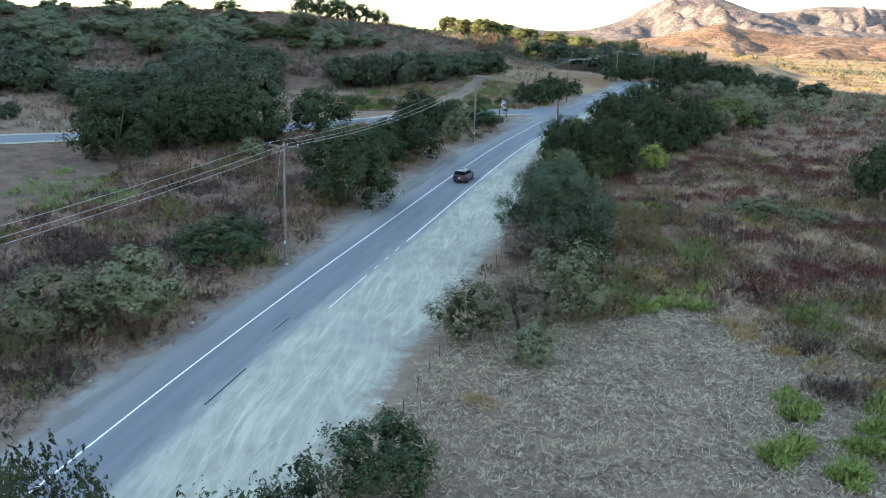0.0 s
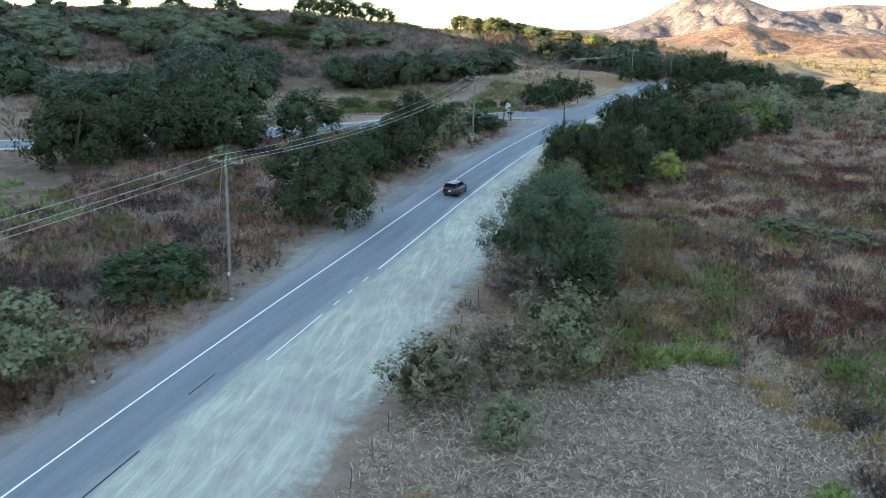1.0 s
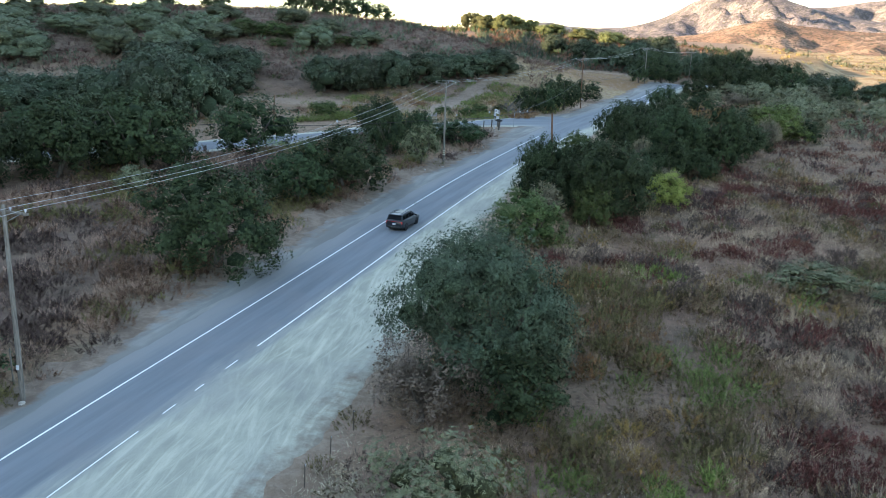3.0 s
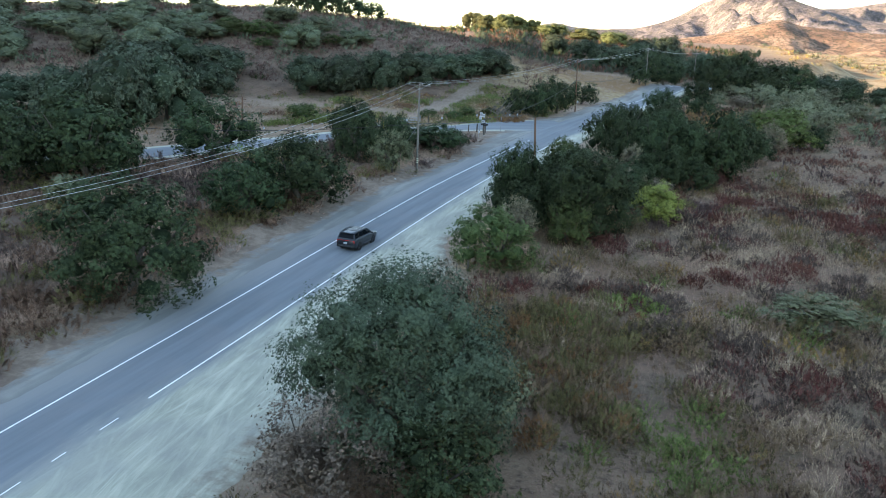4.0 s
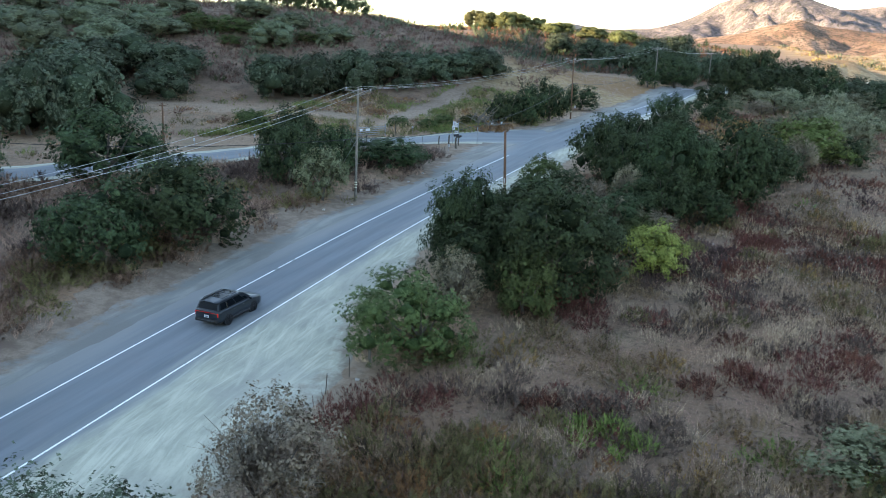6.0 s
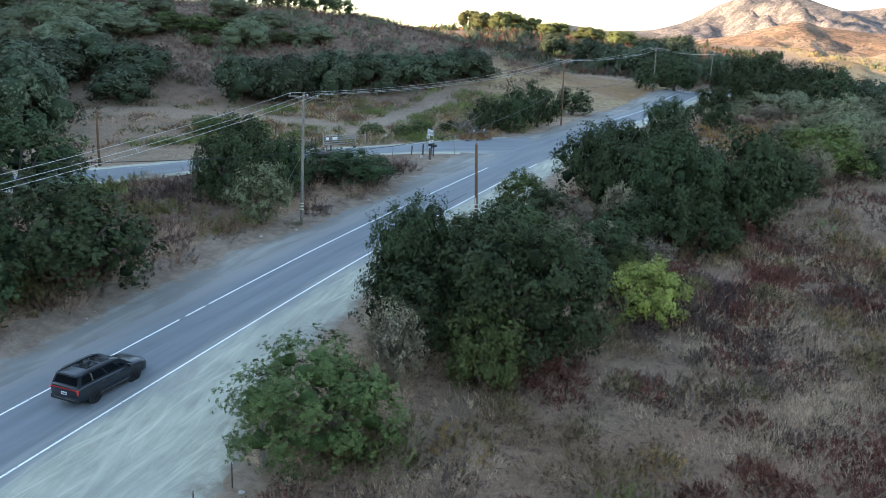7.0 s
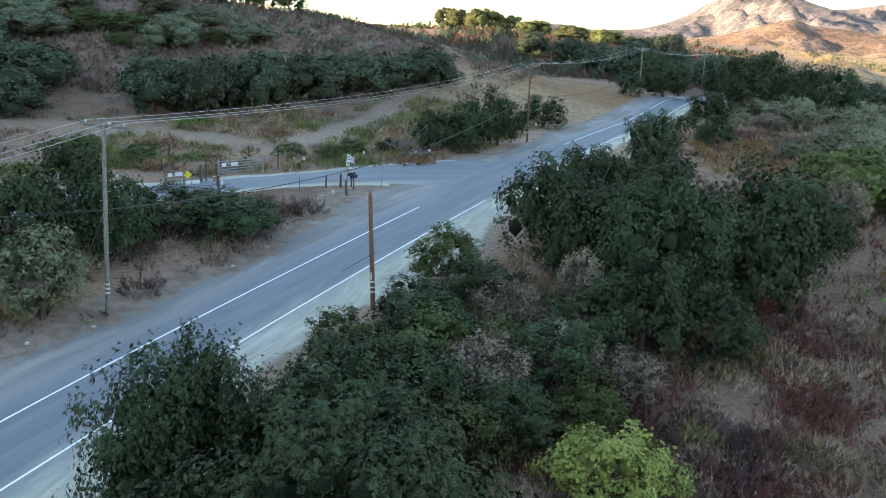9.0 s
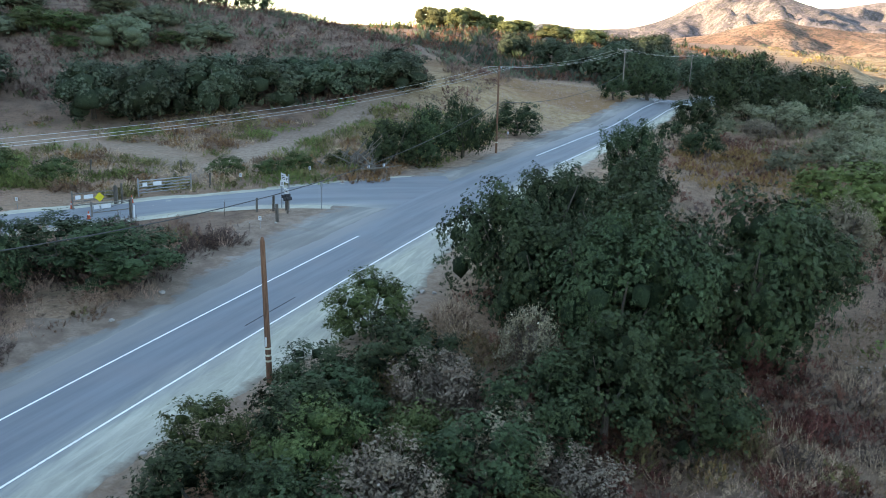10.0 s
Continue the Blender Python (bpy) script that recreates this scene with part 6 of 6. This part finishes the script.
def mailbox(x, y, turn):
    m = stand("mailbox", x, y, turn)
    bm = bmesh.new()
    box(bm, 0.10, 0.10, 1.2, pose(0, 0, 0.5), 0.01)
    part("post", bm, BARK, m)
    for dx, z in ((-0.16, 1.05), (0.18, 1.15)):
        bm = bmesh.new()
        box(bm, 0.22, 0.45, 0.16, pose(dx, 0, z), 0.03)
        top = [(dx + 0.11 * math.cos(a), 0, z + 0.08 + 0.10 * math.sin(a)) for a in (math.pi * k / 6 for k in range(7))]
        loft(bm, [[(px, -0.225, pz) for px, _, pz in top], [(px, 0.225, pz) for px, _, pz in top]])
        part("box", bm, TRIM, m, "black metal letter box")
    tagged(m, "pair of black mailboxes on a wooden post", "mailbox")


notice_sign()
mailbox(-28.1, 147.0, -30)
mailbox(-28.7, 147.8, -20)
thin = stand("sign_post", -26.4, 149.2)
bm = bmesh.new()
box(bm, 0.06, 0.04, 2.3, pose(0, 0, 0.95), 0.004)
part("post", bm, METAL, thin)
bm = bmesh.new()
box(bm, 0.04, 0.30, 0.38, pose(0, 0, 1.95), 0.01)
part("board", bm, METAL, thin)
tagged(thin, "thin grey steel sign post seen edge-on", "sign")

ORANGE = plain("orange_plastic", (0.62, 0.09, 0.035), 0.5)
YELLOW = plain("yellow_sign_paint", (0.72, 0.58, 0.03), 0.45)


def traffic_cone(x, y):
    c = stand("traffic_cone", x, y)
    c.matrix_basis = c.matrix_basis @ Matrix.Scale(0.68, 4)
    bm = bmesh.new()
    box(bm, 0.42, 0.42, 0.04, pose(0, 0, 0.06), 0.01)
    part("base", bm, TRIM, c)
    bm = bmesh.new()
    tube(bm, [(0, 0, 0.08), (0, 0, 0.5), (0, 0, 0.95)], [0.19, 0.13, 0.05], 14)
    part("cone", bm, ORANGE, c)
    bm = bmesh.new()
    tube(bm, [(0, 0, 0.55), (0, 0, 0.70)], [0.128, 0.104], 14)
    part("collar", bm, WHITE, c, "white reflective collar")
    tagged(c, "orange traffic cone with a white collar", "traffic cone", "traffic cones")


for x, y in ((-44.4, 142.6), (-41.6, 146.0), (-41.0, 140.6)):
    traffic_cone(x, y)


def farm_gate(x, y, turn, w, h, bars, label, material):
    g = stand("gate", x, y, turn)
    for dx in (-w / 2, w / 2):
        bm = bmesh.new()
        box(bm, 0.10, 0.10, h + 0.35, pose(dx, 0, h / 2), 0.01)
        part("post", bm, material, g)
    for k in range(bars):
        z = 0.25 + (h - 0.3) * k / max(1, bars - 1)
        bm = bmesh.new()
        box(bm, w - 0.1, 0.05, 0.07, pose(0, 0, z), 0.008)
        part("bar", bm, material, g)
    bm = bmesh.new()
    rod(bm, (-w / 2, -0.04, 0.25), (w / 2, -0.04, h - 0.05), 0.025, 0.025, 6)
    part("brace", bm, material, g)
    for dx, pw in ((-w * 0.15, 0.7), (-w * 0.38, 0.4)):
        bm = bmesh.new()
        box(bm, pw, 0.02, 0.32, pose(dx, -0.06, h * 0.72), 0.006)
        part("board", bm, WHITE, g, "white notice board")
    return tagged(g, label, "gate")


farm_gate(-41.3, 149.8, 62, 4.6, 1.3, 5, "closed grey metal field gate with white boards", METAL)
g = farm_gate(-43.3, 143.9, 60, 3.4, 1.2, 4, "weathered wooden barrier across the dirt track", POLE_GREY)
bm = bmesh.new()
box(bm, 0.55, 0.02, 0.55, pose(0.3, -0.10, 0.75, 0, 45), 0.01)
part("warning_sign", bm, YELLOW, g, "yellow diamond warning sign")
barrier = farm_gate(-40.6, 142.6, 62, 3.0, 0.95, 2, "low rail barrier beside the side road", POLE_GREY)
rail = stand("rail_fence", -28.2, 163.6, 48)
for dx in (-1.2, 0, 1.2):
    bm = bmesh.new()
    box(bm, 0.12, 0.12, 0.95, pose(dx, 0, 0.3), 0.01)
    part("post", bm, POLE_GREY, rail)
bm = bmesh.new()
box(bm, 3.0, 0.07, 0.10, pose(0, 0, 0.62), 0.01)
part("rail", bm, POLE_GREY, rail)
tagged(rail, "short pale wooden rail fence before the brush pile", "fence")

# fallen dead tree by the junction
rng = np.random.default_rng(31)
dead = stand("dead_tree", -31.3, 165.6)
dead.matrix_basis = dead.matrix_basis @ Matrix.Scale(1.45, 4)
for k in range(16):
    a, tilt = rng.uniform(0, math.tau), rng.uniform(0.15, 1.0)
    ln = rng.uniform(1.4, 3.4)
    start = Vector((rng.uniform(-1.6, 1.6), rng.uniform(-0.8, 0.8), 0.05))
    end = start + Vector((math.cos(a) * math.cos(tilt), math.sin(a) * math.cos(tilt), math.sin(tilt))) * ln
    bend = start.lerp(end, 0.55) + Vector(rng.normal(0, 0.16, 3))
    bm = bmesh.new()
    tube(bm, [start, bend, end], [0.08, 0.05, 0.015], 6)
    tube(bm, [bend, bend + Vector(rng.normal(0, 0.4, 3)) + Vector((0, 0, 0.5))], [0.035, 0.01], 5)
    part("branch", bm, POLE_GREY, dead)
for k in range(11):
    start = Vector((-1.4 + 0.16 * k, 0.1 * math.sin(k * 2.1), 0.05))
    end = start + Vector((0.4 + 0.16 * k + 0.3 * math.sin(k * 1.7), 0.3 * math.cos(k * 1.3), 1.0 + 0.12 * k + 0.3 * math.sin(k * 2.9)))
    bend = start.lerp(end, 0.5) + Vector((-0.10, 0.05, 0.12 * math.sin(k * 3.7)))
    bm = bmesh.new()
    tube(bm, [start, bend, end], [0.07, 0.045, 0.012], 6)
    tube(bm, [bend, bend + Vector((0.35, 0.1, 0.55 + 0.1 * math.sin(k)))], [0.03, 0.008], 5)
    part("branch", bm, POLE_GREY, dead)
tagged(dead, "grey dead tree with bare broken branches", "dead tree")

# stones on the verge
STONE = plain("pale_stone", (0.42, 0.38, 0.33), 0.9, 0.0, 0.4, 3.0)
for k in range(26):
    side = rng.random() < 0.6
    y = rng.uniform(20, 150)
    x = float(road_x(y)) + 1.85 + (float(left_edge(y)) - rng.uniform(-0.5, 0.8) if side else float(right_edge(y)) + rng.uniform(-0.6, 0.6))
    s = rng.uniform(0.08, 0.22)
    bm = bmesh.new()
    got = bmesh.ops.create_icosphere(bm, subdivisions=2, radius=s)
    for v in got["verts"]:
        v.co *= 0.8 + 0.4 * noise.noise(v.co * 6 / s * 0.2 + Vector((k, 0, 0)))
        v.co.z *= 0.6
    ob = part("stone", bm, STONE)
    ob.matrix_basis = pose(x, y, at(x, y, s * 0.25 + 0.03), 0, 0, k * 40)
    tagged(ob, "small pale stone lying on the dirt verge", "stone", "verge stones")

# skid marks and a crack, lying on the asphalt
SKID = plain("tyre_mark_rubber", (0.045, 0.047, 0.052), 0.9, 0.0, 0.6, 3.0)
for ya, yb, off, w in ((28.8, 33.4, 1.05, 0.10), (38.8, 41.4, 0.15, 0.09), (127.0, 131.5, 0.9, 0.08)):
    tagged(ribbon("tyre_mark", ya, yb, off - w / 2, off + w / 2, 0.056, SKID, 2), "dark tyre mark on the asphalt", "road marking", kind="structure")


# ---- old square post in the thicket ----
def old_post(x, y, h, w):
    post = stand("old_post", x, y, 8)
    bm = bmesh.new()
    tube(bm, [(0, 0, -0.3), (0.02, 0, h * 0.5), (0, 0, h - 0.5), (0, 0, h - 0.46)], [w * 0.62, w * 0.60, w * 0.58, w * 0.56], 4)
    part("shaft", bm, POLE_GREY, post)
    bm = bmesh.new()
    box(bm, w, w, 0.46, pose(0, 0, h - 0.23, 0, 2, 3), 0.03)
    cap = part("cap", bm, POLE_GREY, post, "pale weathered square head")
    for dx, dz, r in ((-0.10, 0.03, 0.075), (0.12, 0.0, 0.045)):
        bm = bmesh.new()
        tube(bm, [(dx, -w / 2 - 0.012, h - 0.23 + dz), (dx, -w / 2 + 0.02, h - 0.23 + dz)], [r, r * 0.9], 10)
        part("knot_hole", bm, TRIM, cap, "dark hole")
    tagged(post, "weathered grey square wooden post among bushes", "post")


old_post(-12.0, 110.0, 2.65, 0.55)


# ---- the plan above is drawn at 1 : 1.2; bring it to metres ----
for ob in list(scene.objects):
    if ob.parent is None and ob.type in ("MESH", "EMPTY"):
        ob.matrix_basis = Matrix.Scale(PLAN, 4) @ ob.matrix_basis
